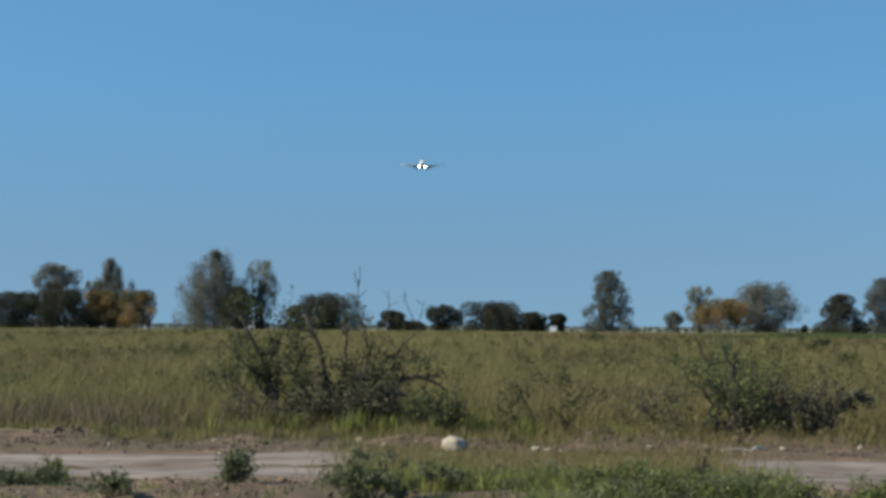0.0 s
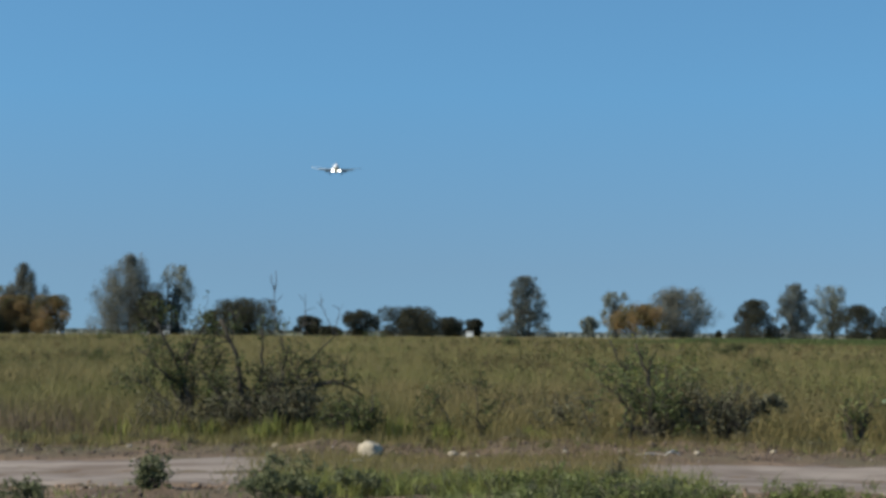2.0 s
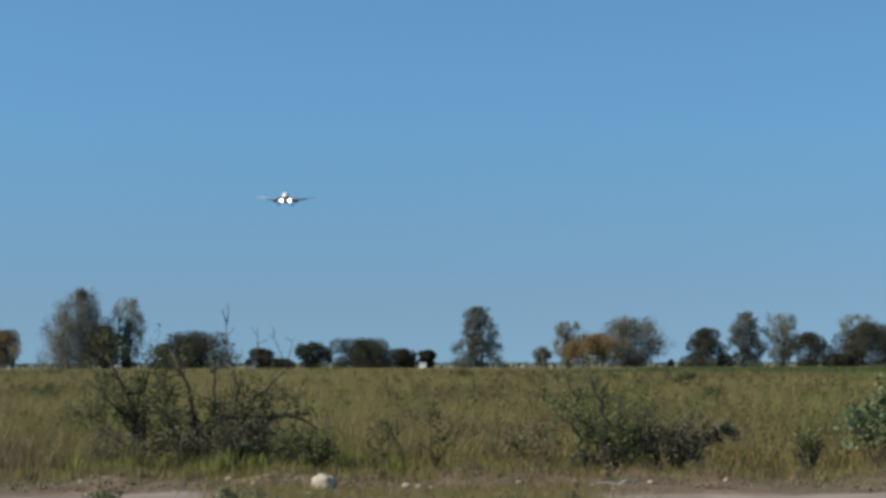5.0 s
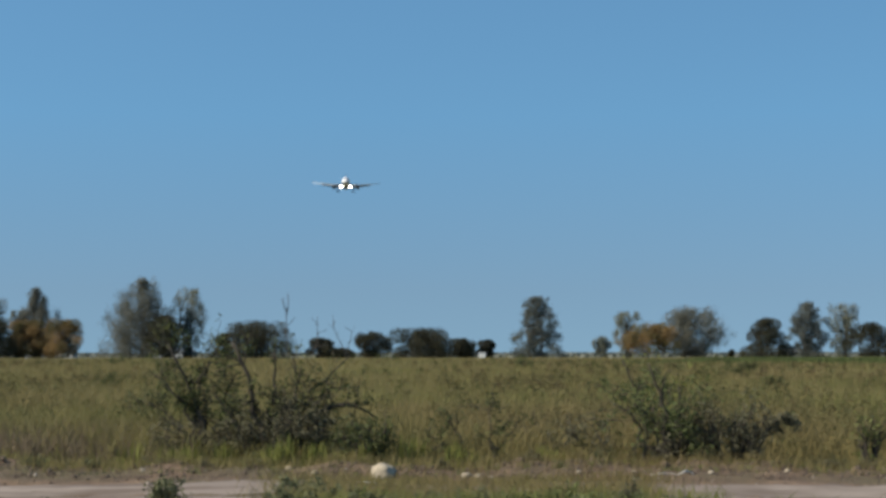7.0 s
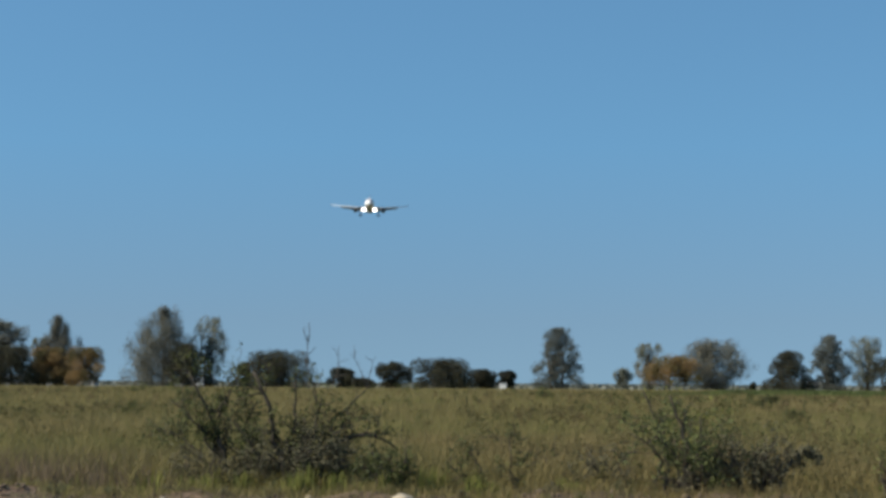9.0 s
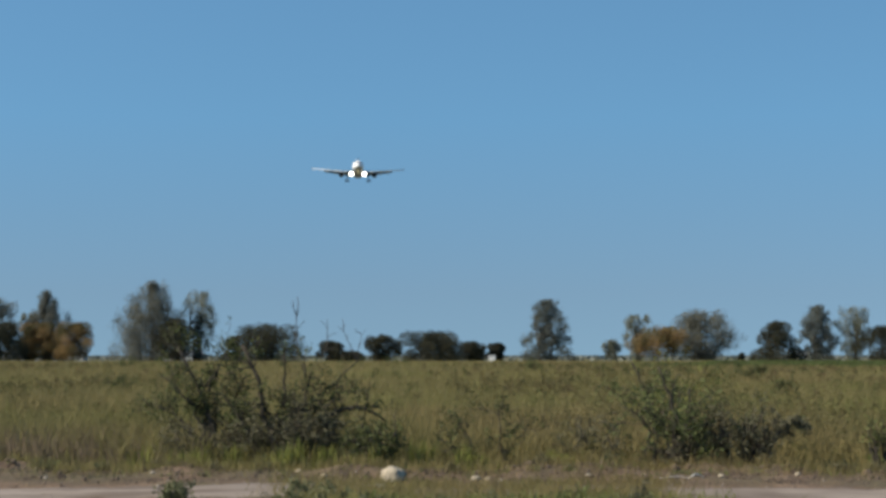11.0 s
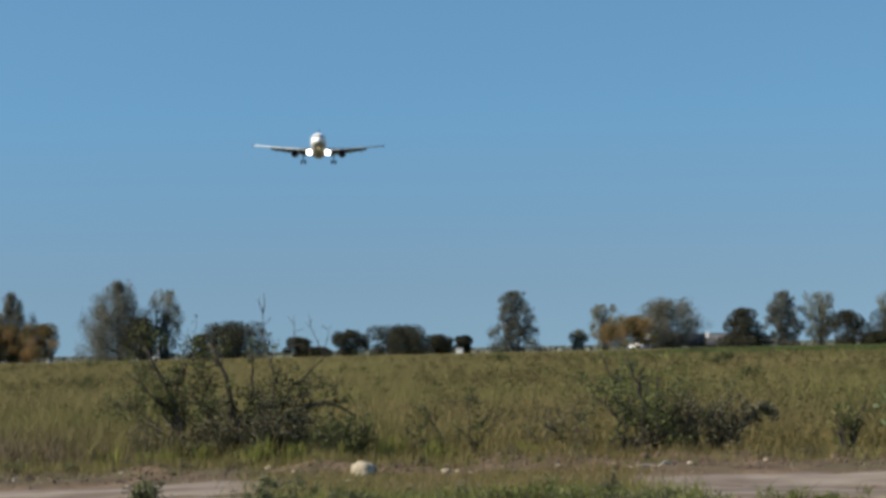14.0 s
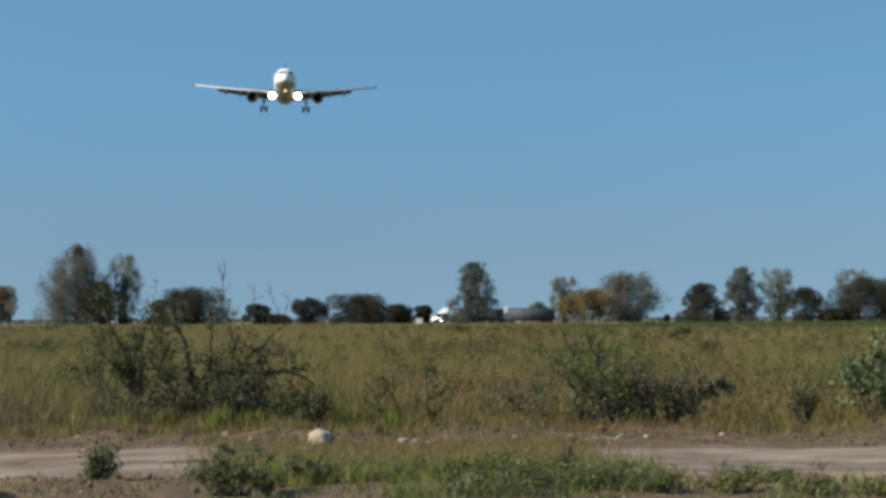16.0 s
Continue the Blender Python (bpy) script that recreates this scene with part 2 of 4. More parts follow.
def box(x0, x1, y0, y1, z0, z1, bevel=0.02):
    bm = bmesh.new()
    bmesh.ops.create_cube(bm, size=1)
    for v in bm.verts:
        v.co = Vector(((x0 + x1) / 2 + v.co.x * (x1 - x0), (y0 + y1) / 2 + v.co.y * (y1 - y0), (z0 + z1) / 2 + v.co.z * (z1 - z0)))
    if bevel:
        bmesh.ops.bevel(bm, geom=bm.edges[:], offset=bevel, segments=2, affect="EDGES", profile=0.5)
    return bm


def wheel_mesh(name, radius, width, mat, axis="X", hub=0.0):
    """A tyre or rim turned about its axle, with rounded shoulders."""
    prof = [(hub, -width / 2), (radius * 0.86, -width / 2), (radius * 0.97, -width * 0.36), (radius, -width * 0.15),
            (radius, width * 0.15), (radius * 0.97, width * 0.36), (radius * 0.86, width / 2), (hub, width / 2)]
    a = np.arange(18) * 2 * np.pi / 18
    rings = []
    for r, w in prof:
        r = max(r, 0.01)
        c, s, k = r * np.cos(a), r * np.sin(a), np.full(18, w)
        rings.append(np.stack([k, c, s], 1) if axis == "X" else np.stack([c, k, s], 1))
    return mesh_from(name, *loft(rings), mat, True)


def relief_height(x, y):
    """Lie of the land: flat, with a low soil ridge behind the track and humps before it."""
    z = 0.05 * np.sin(x * 0.9 + 0.6 * y) * np.sin(y * 0.7 - 0.3 * x) * np.exp(-((y - 22) / 14) ** 2)
    z = z + 0.09 * np.exp(-((y - 25.9 - 0.25 * np.sin(x * 0.55)) / 0.6) ** 2) * (1 + 0.5 * np.sin(x * 2.3) + 0.35 * np.sin(x * 5.1 + 1))
    z = z + 0.06 * np.exp(-((y - 18.0 - 0.3 * np.sin(x * 0.8 + 2)) / 0.8) ** 2) * (1 + 0.4 * np.sin(x * 1.7 + 1) + 0.3 * np.sin(x * 4.3))
    z = z - 0.06 * np.exp(-((y - 22.2) / 2.0) ** 4)
    return z


def height_at(x, y):
    return float(relief_height(np.array(x, dtype=float), np.array(y, dtype=float)))


# ---- ground, track, far road ----
def build_ground():
    near_x = np.linspace(-30, 30, 241)
    xs = np.concatenate([[-4500, -2000, -800, -300, -120, -60], near_x, [60, 120, 300, 800, 2000, 4500]])
    ys = np.concatenate([[-4500, -1500, -300, -60, -10, 5, 10], np.linspace(14, 32, 145), [36, 44, 60, 100, 200, 420, 800, 1600, 3000, 4700]])
    X, Y = np.meshgrid(xs, ys)
    Z = relief_height(X, Y)
    rng = np.random.RandomState(5)
    grit = rng.normal(0, 0.018, X.shape)
    grit[(np.abs(Y - 22) > 9.5) | (np.abs(X) > 30)] = 0
    Z = Z + grit
    n = len(xs)
    i, j = np.meshgrid(np.arange(len(xs) - 1), np.arange(len(ys) - 1))
    k = (j * n + i).ravel()
    me = mesh_from("ground", np.stack([X.ravel(), Y.ravel(), Z.ravel()], 1), np.stack([k, k + 1, k + 1 + n, k + n], 1), "ground", True)
    me.materials.append(M["verge"])
    yc = Y[:-1, :-1].ravel() + 0.06
    xc = X[:-1, :-1].ravel()
    edge = 26.35 + 0.3 * np.sin(xc * 0.9) + 0.18 * np.sin(xc * 2.7 + 1)
    me.polygons.foreach_set("material_index", ((yc < edge) & (yc > 5)).astype(np.int32))
    tagged(new("ground", me), "flat field soil with a bare brown verge of loose earth", "ground", kind="structure")


def build_track():
    xs = np.linspace(-32, 32, 257)
    rows = np.linspace(0, 1, 25)
    X = np.repeat(xs[None], len(rows), 0)
    near = 19.2 + 0.22 * np.sin(xs * 0.7) + 0.12 * np.sin(xs * 2.1 + 1)
    far = 23.9 + 0.1 * np.tanh(xs / 3) + 0.18 * np.sin(xs * 0.6 + 2) + 0.1 * np.sin(xs * 1.9)
    Y = near + (far - near) * rows[:, None]
    rut = -0.035 * (np.exp(-((rows - 0.25) / 0.09) ** 2) + np.exp(-((rows - 0.62) / 0.09) ** 2))[:, None]
    edge_drop = -0.05 * (np.abs(rows - 0.5) > 0.49)[:, None]
    Z = relief_height(X, Y) + 0.045 + rut + edge_drop
    Z = Z + np.random.RandomState(8).normal(0, 0.007, Z.shape)
    n = len(xs)
    i, j = np.meshgrid(np.arange(n - 1), np.arange(len(rows) - 1))
    k = (j * n + i).ravel()
    me = mesh_from("dirt_track", np.stack([X.ravel(), Y.ravel(), Z.ravel()], 1), np.stack([k, k + 1, k + 1 + n, k + n], 1), "track", True)
    tagged(new("dirt_track", me), "pale rutted dirt track across the field edge", "track", kind="structure")


def build_far_road():
    bm = box(-600, 600, 445.5, 455.5, -0.2, 0.25, 0.0)
    tagged(new("road", from_bm("road", bm, "asphalt")), "narrow asphalt country road on a low bank", "road", kind="structure")


build_ground()
build_track()
build_far_road()


# ---- plants ----
def blades(rng, x, y, h, w, lean=0.35, bend=0.25, simple=False, z=None):
    """Tapered blades of grass; each stands on its own, turned and leaning at random."""
    n = len(x)
    z = relief_height(x, y) if z is None else z
    a = rng.uniform(0, 2 * np.pi, n)
    b = rng.uniform(0, 2 * np.pi, n)
    lean = rng.uniform(0, lean, n)
    side = np.stack([np.cos(a), np.sin(a), np.zeros(n)], 1) * (w / 2)[:, None]
    off = np.stack([np.cos(b), np.sin(b), np.zeros(n)], 1)
    base = np.stack([x, y, z - 0.02], 1)
    tip = base + off * (lean * h + bend * h * rng.uniform(0, 1, n))[:, None] + np.array([0, 0, 1.0]) * h[:, None]
    k = np.arange(n)
    if simple:
        v = np.stack([base - side, base + side, tip], 1).reshape(-1, 3)
        return v, np.stack([3 * k, 3 * k + 1, 3 * k + 2], 1)
    mid = base + off * (lean * h * 0.5)[:, None] + np.array([0, 0, 0.55]) * h[:, None]
    v = np.stack([base - side * 0.7, base + side * 0.7, mid - side, mid + side, tip], 1).reshape(-1, 3)
    o = 5 * k
    return v, np.concatenate([np.stack([o, o + 1, o + 3], 1), np.stack([o, o + 3, o + 2], 1), np.stack([o + 2, o + 3, o + 4], 1)])


def scatter(rng, n, y0, y1, left=0.36, right=0.30, pad=2.0):
    """Places over the wedge of field before the viewer, evenly by area."""
    u = rng.uniform(0, 1, n)
    y = np.sqrt(y0 ** 2 + u * (y1 ** 2 - y0 ** 2))
    return rng.uniform(-left * y - pad, right * y + pad), y


def patch_noise(x, y, s, seed):
    r = np.random.RandomState(seed)
    out = np.zeros_like(x)
    for k in range(6):
        a, f, p = r.uniform(0, 6.28), s * r.uniform(0.5, 2.0), r.uniform(0, 6.28)
        out += np.sin((x * math.cos(a) + y * math.sin(a) * 0.6) * f + p)
    return out / 6


def leaf_cards(rng, centres, size, up=0.3, spread=0.35):
    """Kite-shaped, slightly folded leaves or leaf sprays at the given places."""
    n = len(centres)
    d = rng.normal(0, 1, (n, 3))
    d[:, 2] *= 0.7
    d /= np.linalg.norm(d, axis=1)[:, None]
    s = rng.normal(0, 1, (n, 3)) + np.array([0, 0, up])
    s -= d * (s * d).sum(1)[:, None]
    s /= np.linalg.norm(s, axis=1)[:, None] + 1e-9
    L = size * rng.uniform(0.6, 1.35, n)[:, None]
    c = centres
    fold = np.cross(d, s) * L * 0.12
    v = np.stack([c - d * L * 0.5, c + s * L * spread + fold, c + d * L * 0.5, c - s * L * spread + fold], 1).reshape(-1, 3)
    k = 4 * np.arange(n)
    return v, np.concatenate([np.stack([k, k + 1, k + 2], 1), np.stack([k, k + 2, k + 3], 1)])


def grow(rng, p, d, length, r, level, lines, tips, bend=0.25, fork=(3, 5), ratio=0.6, rise=0.1, splay=0.7, segs=5):
    """A limb and, on it, its branches: adds lines of (points, radii) and twig ends."""
    pts = [np.array(p, dtype=float)]
    d = np.array(d, dtype=float)
    for k in range(segs):
        d = d + rng.normal(0, bend, 3) * np.array([1, 1, 0.7]) + np.array([0, 0, rise])
        d /= np.linalg.norm(d)
        pts.append(pts[-1] + d * length / segs)
    pts = np.array(pts)
    radii = np.linspace(r, r * 0.45, segs + 1)
    lines.append((pts, radii))
    if level == 0:
        for q in pts[1:]:
            tips.append(q)
        return
    for k in range(rng.randint(fork[0], fork[1] + 1)):
        u = rng.uniform(0.3, 1.0) * segs
        i = min(int(u), segs - 1)
        q = pts[i] + (pts[i + 1] - pts[i]) * (u - i)
        dd = (pts[i + 1] - pts[i]) / np.linalg.norm(pts[i + 1] - pts[i]) + rng.normal(0, splay, 3)
        grow(rng, q, dd / np.linalg.norm(dd), length * ratio * rng.uniform(0.7, 1.2), radii[i] * 0.6, level - 1, lines, tips,
             bend, fork, ratio, rise, splay, max(3, segs - 1))


def tubes(lines, sides=4):
    return join([loft(tube(p, r, sides if r[0] < 0.1 else 7)) for p, r in lines])


# envelopes of the crowns: share of the height against share of the half width
SHAPES = {
    "dome": dict(env=((0.0, 0.86), (0.2, 1.0), (0.55, 0.99), (0.8, 0.88), (0.93, 0.70), (1.0, 0.4)), low=0.0, leaves=21000, size=0.28, leaf="leaf_dark", lobes=17, lobe=0.245, gap=-1.5, lump=3.2, ragged=0.06, fill=0.3),
    "cone": dict(env=((0.0, 1.0), (0.15, 1.12), (0.35, 1.0), (0.6, 0.84), (0.8, 0.68), (0.93, 0.48), (1.0, 0.22)), low=0.0, leaves=26000, size=0.25, leaf="leaf_slate", lobes=95, lobe=0.125, gap=-0.75, lump=4.6, tall=1.0, ragged=0.3),
    "pear": dict(env=((0.0, 0.92), (0.2, 1.0), (0.45, 0.86), (0.7, 0.58), (0.9, 0.42), (1.0, 0.2)), low=0.0, leaves=19000, size=0.27, leaf="leaf_dark", lobes=17, lobe=0.235, gap=-1.4, lump=3.2, ragged=0.08, fill=0.3),
    "round": dict(env=((0.0, 0.35), (0.15, 0.7), (0.35, 0.98), (0.6, 1.0), (0.85, 0.72), (1.0, 0.25)), low=0.06, leaves=13000, size=0.27, leaf="leaf_dark", lobes=13, lobe=0.260, gap=-1.2, lump=3.0, ragged=0.10, fill=0.33),
    "spread": dict(env=((0.0, 0.45), (0.25, 0.85), (0.5, 1.0), (0.75, 0.95), (0.92, 0.66), (1.0, 0.25)), low=0.05, leaves=22000, size=0.26, leaf="leaf_olive", lobes=44, lobe=0.170, gap=-0.60, lump=4.2, tall=0.9, ragged=0.26),
    "poplar": dict(env=((0.0, 1.12), (0.3, 1.15), (0.5, 1.02), (0.7, 0.75), (0.85, 0.42), (1.0, 0.12)), low=0.0, leaves=42000, size=0.25, leaf="leaf_olive", lobes=120, lobe=0.125, gap=-0.95, lump=4.8, tall=1.9, ragged=0.26),
    "airy": dict(env=((0.0, 0.45), (0.25, 0.6), (0.5, 0.9), (0.75, 1.0), (0.92, 0.8), (1.0, 0.4)), low=0.03, leaves=11000, size=0.24, leaf="leaf_grey", lobes=46, lobe=0.145, gap=-0.40, lump=4.4, tall=1.35, ragged=0.26),
    "airyoak": dict(env=((0.0, 1.05), (0.2, 1.1), (0.45, 1.08), (0.7, 0.98), (0.9, 0.72), (1.0, 0.35)), low=0.0, leaves=24000, size=0.26, leaf="leaf_slate", lobes=70, lobe=0.145, gap=-0.85, lump=4.4, tall=1.0, ragged=0.26),
    "orange": dict(env=((0.0, 0.75), (0.3, 1.0), (0.6, 0.95), (0.85, 0.65), (1.0, 0.25)), low=0.24, leaves=14355, size=0.286, leaf="leaf_orange", lobes=28, lobe=0.205, gap=-0.60, lump=4.0),
    "orangeround": dict(env=((0.0, 0.75), (0.25, 1.0), (0.55, 1.0), (0.82, 0.86), (0.93, 0.65), (1.0, 0.35)), low=0.16, leaves=16000, size=0.26, leaf="leaf_orange", lobes=15, lobe=0.245, gap=-1.3, lump=3.2, ragged=0.08, fill=0.33),
}
TREE_TEXT = {
    "dome": "dense dark green mesquite tree with crown near the ground",
    "cone": "tall grey-green tree, broad at its base",
    "pear": "dense dark green tree with a narrow rounded top",
    "round": "dark green rounded tree with a short trunk",
    "spread": "olive green broad tree with a ragged spreading crown",
    "poplar": "tall tapering grey-olive tree with thin top",
    "airy": "tall thin grey-green tree with sky between limbs",
    "airyoak": "tall grey-green tree with an open uneven crown",
    "orange": "broad tree turning orange beside the country road",
    "orangeround": "rounded tree with orange-brown top and dark base",
}


def waves(p, s, seed, count=9):
    """Smooth uneven field over places p, about -1 to 1, lumps about 3 / s across."""
    r = np.random.RandomState(seed)
    out = np.zeros(len(p))
    for k in range(count):
        d = r.normal(0, 1, 3)
        out += np.sin(p @ (d / np.linalg.norm(d)) * s * r.uniform(0.6, 1.7) + r.uniform(0, 6.28))
    return out / math.sqrt(count)


def tree(kind, x, y, height, width, seed):
    rng = np.random.RandomState(seed)
    s = SHAPES[kind]
    ob = thing("tree", pose(x, y, -0.03), TREE_TEXT[kind], "tree", "trees along the far road")
    env_h, env_w = zip(*s["env"])
    low = s["low"] * height
    # billows of leaves, spread over the height and pushed out to the envelope
    K = s["lobes"]
    lobes = []
    for k in range(K):
        h = (k + rng.uniform(0, 1)) / K
        share = np.interp(h, env_h, env_w)
        rad = s["lobe"] * width * rng.uniform(0.65, 1.25) * (0.4 + 0.6 * share)
        tall = s.get("tall", 0.82)
        a = k * 2.4 + rng.uniform(-0.5, 0.5)
        out = max(share * width / 2 * rng.uniform(1.0, 1.34) - 0.68 * rad, 0) * (1.0 if rng.uniform() < 0.8 else 0.35) * (rng.uniform(0.1, 1) ** 0.4 if "tall" in s else 1.0)
        z = np.clip(low + h * (height - low), low + 0.5 * rad * tall, max(height - 0.95 * rad * tall, low + 0.5 * rad * tall))
        lobes.append((out * math.cos(a), out * math.sin(a) * 0.8, z, rad))
    lobes.append((rng.uniform(-0.06, 0.06) * width, 0, height - tall * s["lobe"] * width * 0.6, s["lobe"] * width * 0.6))
    lobes = np.array(lobes)
    n = s["leaves"] * 3
    pick = rng.choice(len(lobes), n, p=lobes[:, 3] ** 2.4 / (lobes[:, 3] ** 2.4).sum())
    d = rng.normal(0, 1, (n, 3))
    d *= (rng.uniform(0, 1, n) ** s.get("fill", 0.42) / np.linalg.norm(d, axis=1))[:, None]
    d *= 1 + s.get("ragged", 0.22) * waves(d * 1.0 + lobes[pick, :3], 4.5, seed)[:, None]
    P = lobes[pick, :3] + d * lobes[pick, 3:4] * np.array([1, 1, tall])
    lumps = waves(P, s["lump"] * 3.0 / (width * 0.5 + height * 0.25), seed + 3) * 0.75 + waves(P, 9.0 * 3.0 / (width + height * 0.5), seed + 4) * 0.35
    keep = lumps + rng.normal(0, 0.15, n) > s["gap"]
    C = P[keep][: s["leaves"]]
    C = np.concatenate([C, P[~keep][: s["leaves"] // 16]])
    C[:, 2] = np.clip(C[:, 2], 0.15, None)
    C[:, 0] -= (np.percentile(C[:, 0], 2) + np.percentile(C[:, 0], 98)) / 2
    # trunk and limbs, each limb ending inside the leaves
    lines = []
    stems = {"airy": 3, "spread": 3, "dome": 3}.get(kind, 2)
    feet = [(rng.uniform(-0.14, 0.14) * width, rng.uniform(-0.3, 0.3)) for k in range(stems)]
    for f in feet:
        top = np.array([f[0] * 1.9, f[1], height * rng.uniform(0.7, 0.86)])
        pts = np.linspace([f[0], f[1], -0.1], top, 7) + rng.normal(0, 0.014 * height, (7, 3)) * np.array([1, 1, 0])
        pts[0, :2] = f
        lines.append((pts, np.linspace(0.020, 0.004, 7) * height * (1.35 if kind == "airy" else 1.0) + 0.02))
        for k in range(14):
            i = rng.randint(1, 6)
            goal = C[rng.randint(len(C))] * np.array([0.8, 0.8, 0.94])
            if goal[2] < pts[i, 2]:
                goal = goal * np.array([1, 1, 0]) + np.array([0, 0, pts[i, 2] + 0.08 * height])
            mid = (pts[i] + goal) / 2 + rng.normal(0, 0.03 * width, 3)
            lines.append((np.array([pts[i], mid, goal]), np.array([0.008, 0.005, 0.002]) * height))
    part("trunk", mesh_from("trunk", *tubes(lines, 4), "bark", True), ob)
    size = s["size"] * (0.75 + width / 40)
    part("crown", mesh_from("crown", *leaf_cards(rng, C, size, 0.6, 0.36), s["leaf"]), ob)
    return ob


def shrub(name, label, x, y, width, height, seed, stems=9, level=2, leaves=2500, leaf="shrub_leaf", size=0.04, wood="twig",
          radius=0.016, lean=0.8, bend=0.22, rise=0.05, foot=0.25, tight=0.05, fork=(3, 5), group="", spread=0.30, skew=0.0, bare=0.0, share=0.4):
    """A many-stemmed bush: bare forking stems, and leaves along the twigs."""
    rng = np.random.RandomState(seed)
    ob = thing(name, pose(x, y, height_at(x, y) - 0.02), label, "shrub" if name != "weed" else "weed", group)
    lines, tips = [], []
    for k in range(stems):
        a = 2 * np.pi * k / stems + rng.uniform(-0.4, 0.4)
        q = rng.uniform(0.15, 1.0) * lean
        d = np.array([math.cos(a) * q + skew, math.sin(a) * q * 0.6, 1.0])
        p = np.array([math.cos(a), math.sin(a) * 0.5, 0]) * foot * width * 0.5 * rng.uniform(0.2, 1)
        grow(rng, p, d / np.linalg.norm(d), height * rng.uniform(0.55, 0.95), radius * rng.uniform(0.6, 1.2), level, lines, tips, bend, fork, 0.55, rise)
    allp = np.concatenate([p for p, r in lines])
    top, side = np.percentile(allp[:, 2], 98.5), max(np.percentile(np.abs(allp[:, 0]), 98), 0.01)
    k = np.array([width / 2 / side, width / 2 / side * 0.8, height / top])
    low = lambda p: np.stack([p[:, 0], p[:, 1], np.maximum(p[:, 2], 0.0)], 1)
    lines = [(low(p * k), r) for p, r in lines]
    part("wood", mesh_from("wood", *tubes(lines), wood), ob)
    if leaves:
        T = np.array(tips) * k
        T = T[T[:, 2] > bare * height]
        T = T[rng.permutation(len(T))[: max(12, int(len(T) * share))]]
        T = T[rng.randint(0, len(T), leaves)] + rng.normal(0, tight, (leaves, 3))
        T[:, 2] = np.maximum(T[:, 2], 0.03)
        part("foliage", mesh_from("foliage", *leaf_cards(rng, T, size, 0.6, spread), leaf), ob)
    return ob


# ---- far tree line: kind, x, y, height, width ----
TREES = [
    ('poplar', -88.2, 435.0, 20.0, 15.2),
    ('round', -81.3, 428.0, 10.9, 8.0),
    ('airy', -77.3, 440.0, 17.7, 10.2),
    ('dome', -60.0, 425.0, 9.4, 15.7),
    ('round', -66.7, 426.0, 6.5, 3.7),
    ('round', -44.2, 430.0, 5.4, 6.2),
    ('dome', -38.6, 426.0, 2.9, 4.5),
    ('round', -31.6, 432.0, 6.8, 8.1),
    ('dome', -19.8, 425.0, 7.6, 12.5),
    ('round', -10.6, 436.0, 5.3, 6.3),
    ('round', -4.9, 440.0, 5.0, 5.0),
    ('cone', 7.5, 430.0, 15.3, 11.0),
    ('airy', 26.3, 500.0, 6.1, 5.6),
    ('airy', 30.7, 463.0, 12.4, 7.4),
    ('orange', 33.8, 428.0, 8.7, 12.9),
    ('spread', 44.3, 436.0, 12.7, 17.0),
    ('round', 58.1, 470.0, 2.6, 1.8),
    ('pear', 61.0, 425.0, 9.9, 10.6),
    ('airyoak', 72.8, 440.0, 14.0, 8.5),
    ('airy', 81.0, 439.0, 13.8, 9.0),
    ('round', 84.7, 426.0, 8.8, 10.1),
    ('dome', 91.8, 424.0, 3.8, 6.6),
    ('airy', 105.2, 463.0, 14.0, 9.5),
    ('dome', 100.5, 428.0, 11.1, 13.9),
    ('dome', 110.2, 432.0, 9.8, 12.2),
    ('dome', -135.2, 425.0, 9.3, 11.2),
    ('spread', -126.0, 432.0, 16.3, 12.4),
    ('dome', -123.9, 424.0, 10.1, 13.2),
    ('airy', -119.4, 440.0, 12.3, 6.0),
    ('poplar', -114.1, 436.0, 17.9, 10.4),
    ('orangeround', -113.4, 428.0, 9.8, 8.8),
    ('orangeround', -104.5, 424.0, 9.9, 9.5),
]
for n, (kind, x, y, h, w) in enumerate(TREES):
    tree(kind, x, y, h, w, 40 + n)


def dead_tree(x, y, height, seed, lean=0.0):
    """A leafless thin trunk with a few bare limbs."""
    rng = np.random.RandomState(seed)
    ob = thing("dead_tree", pose(x, y, -0.03), "thin leafless grey dead tree standing in the field", "tree", "bare trees")
    lines, tips = [], []
    grow(rng, (0, 0, -0.1), (lean, 0, 1), height, 0.006 * height, 1, lines, tips, 0.21, (6, 9), 0.24, 0.10, 0.5, 9)
    top = max(p[:, 2].max() for p, r in lines)
    lines = [(p * np.array([1, 1, height / top]), r + 0.028) for p, r in lines]
    part("trunk", mesh_from("trunk", *tubes(lines[:1], 6), "dead"), ob)
    part("bare_crown", mesh_from("bare_crown", *tubes(lines[1:], 4), "dead"), ob)


dead_tree(-36.6, 300, 11.6, 3, 0.02)
dead_tree(-32.7, 300, 7.8, 7)
dead_tree(-37.6, 420, 10.5, 11)
dead_tree(-36.5, 420, 8.0, 12)


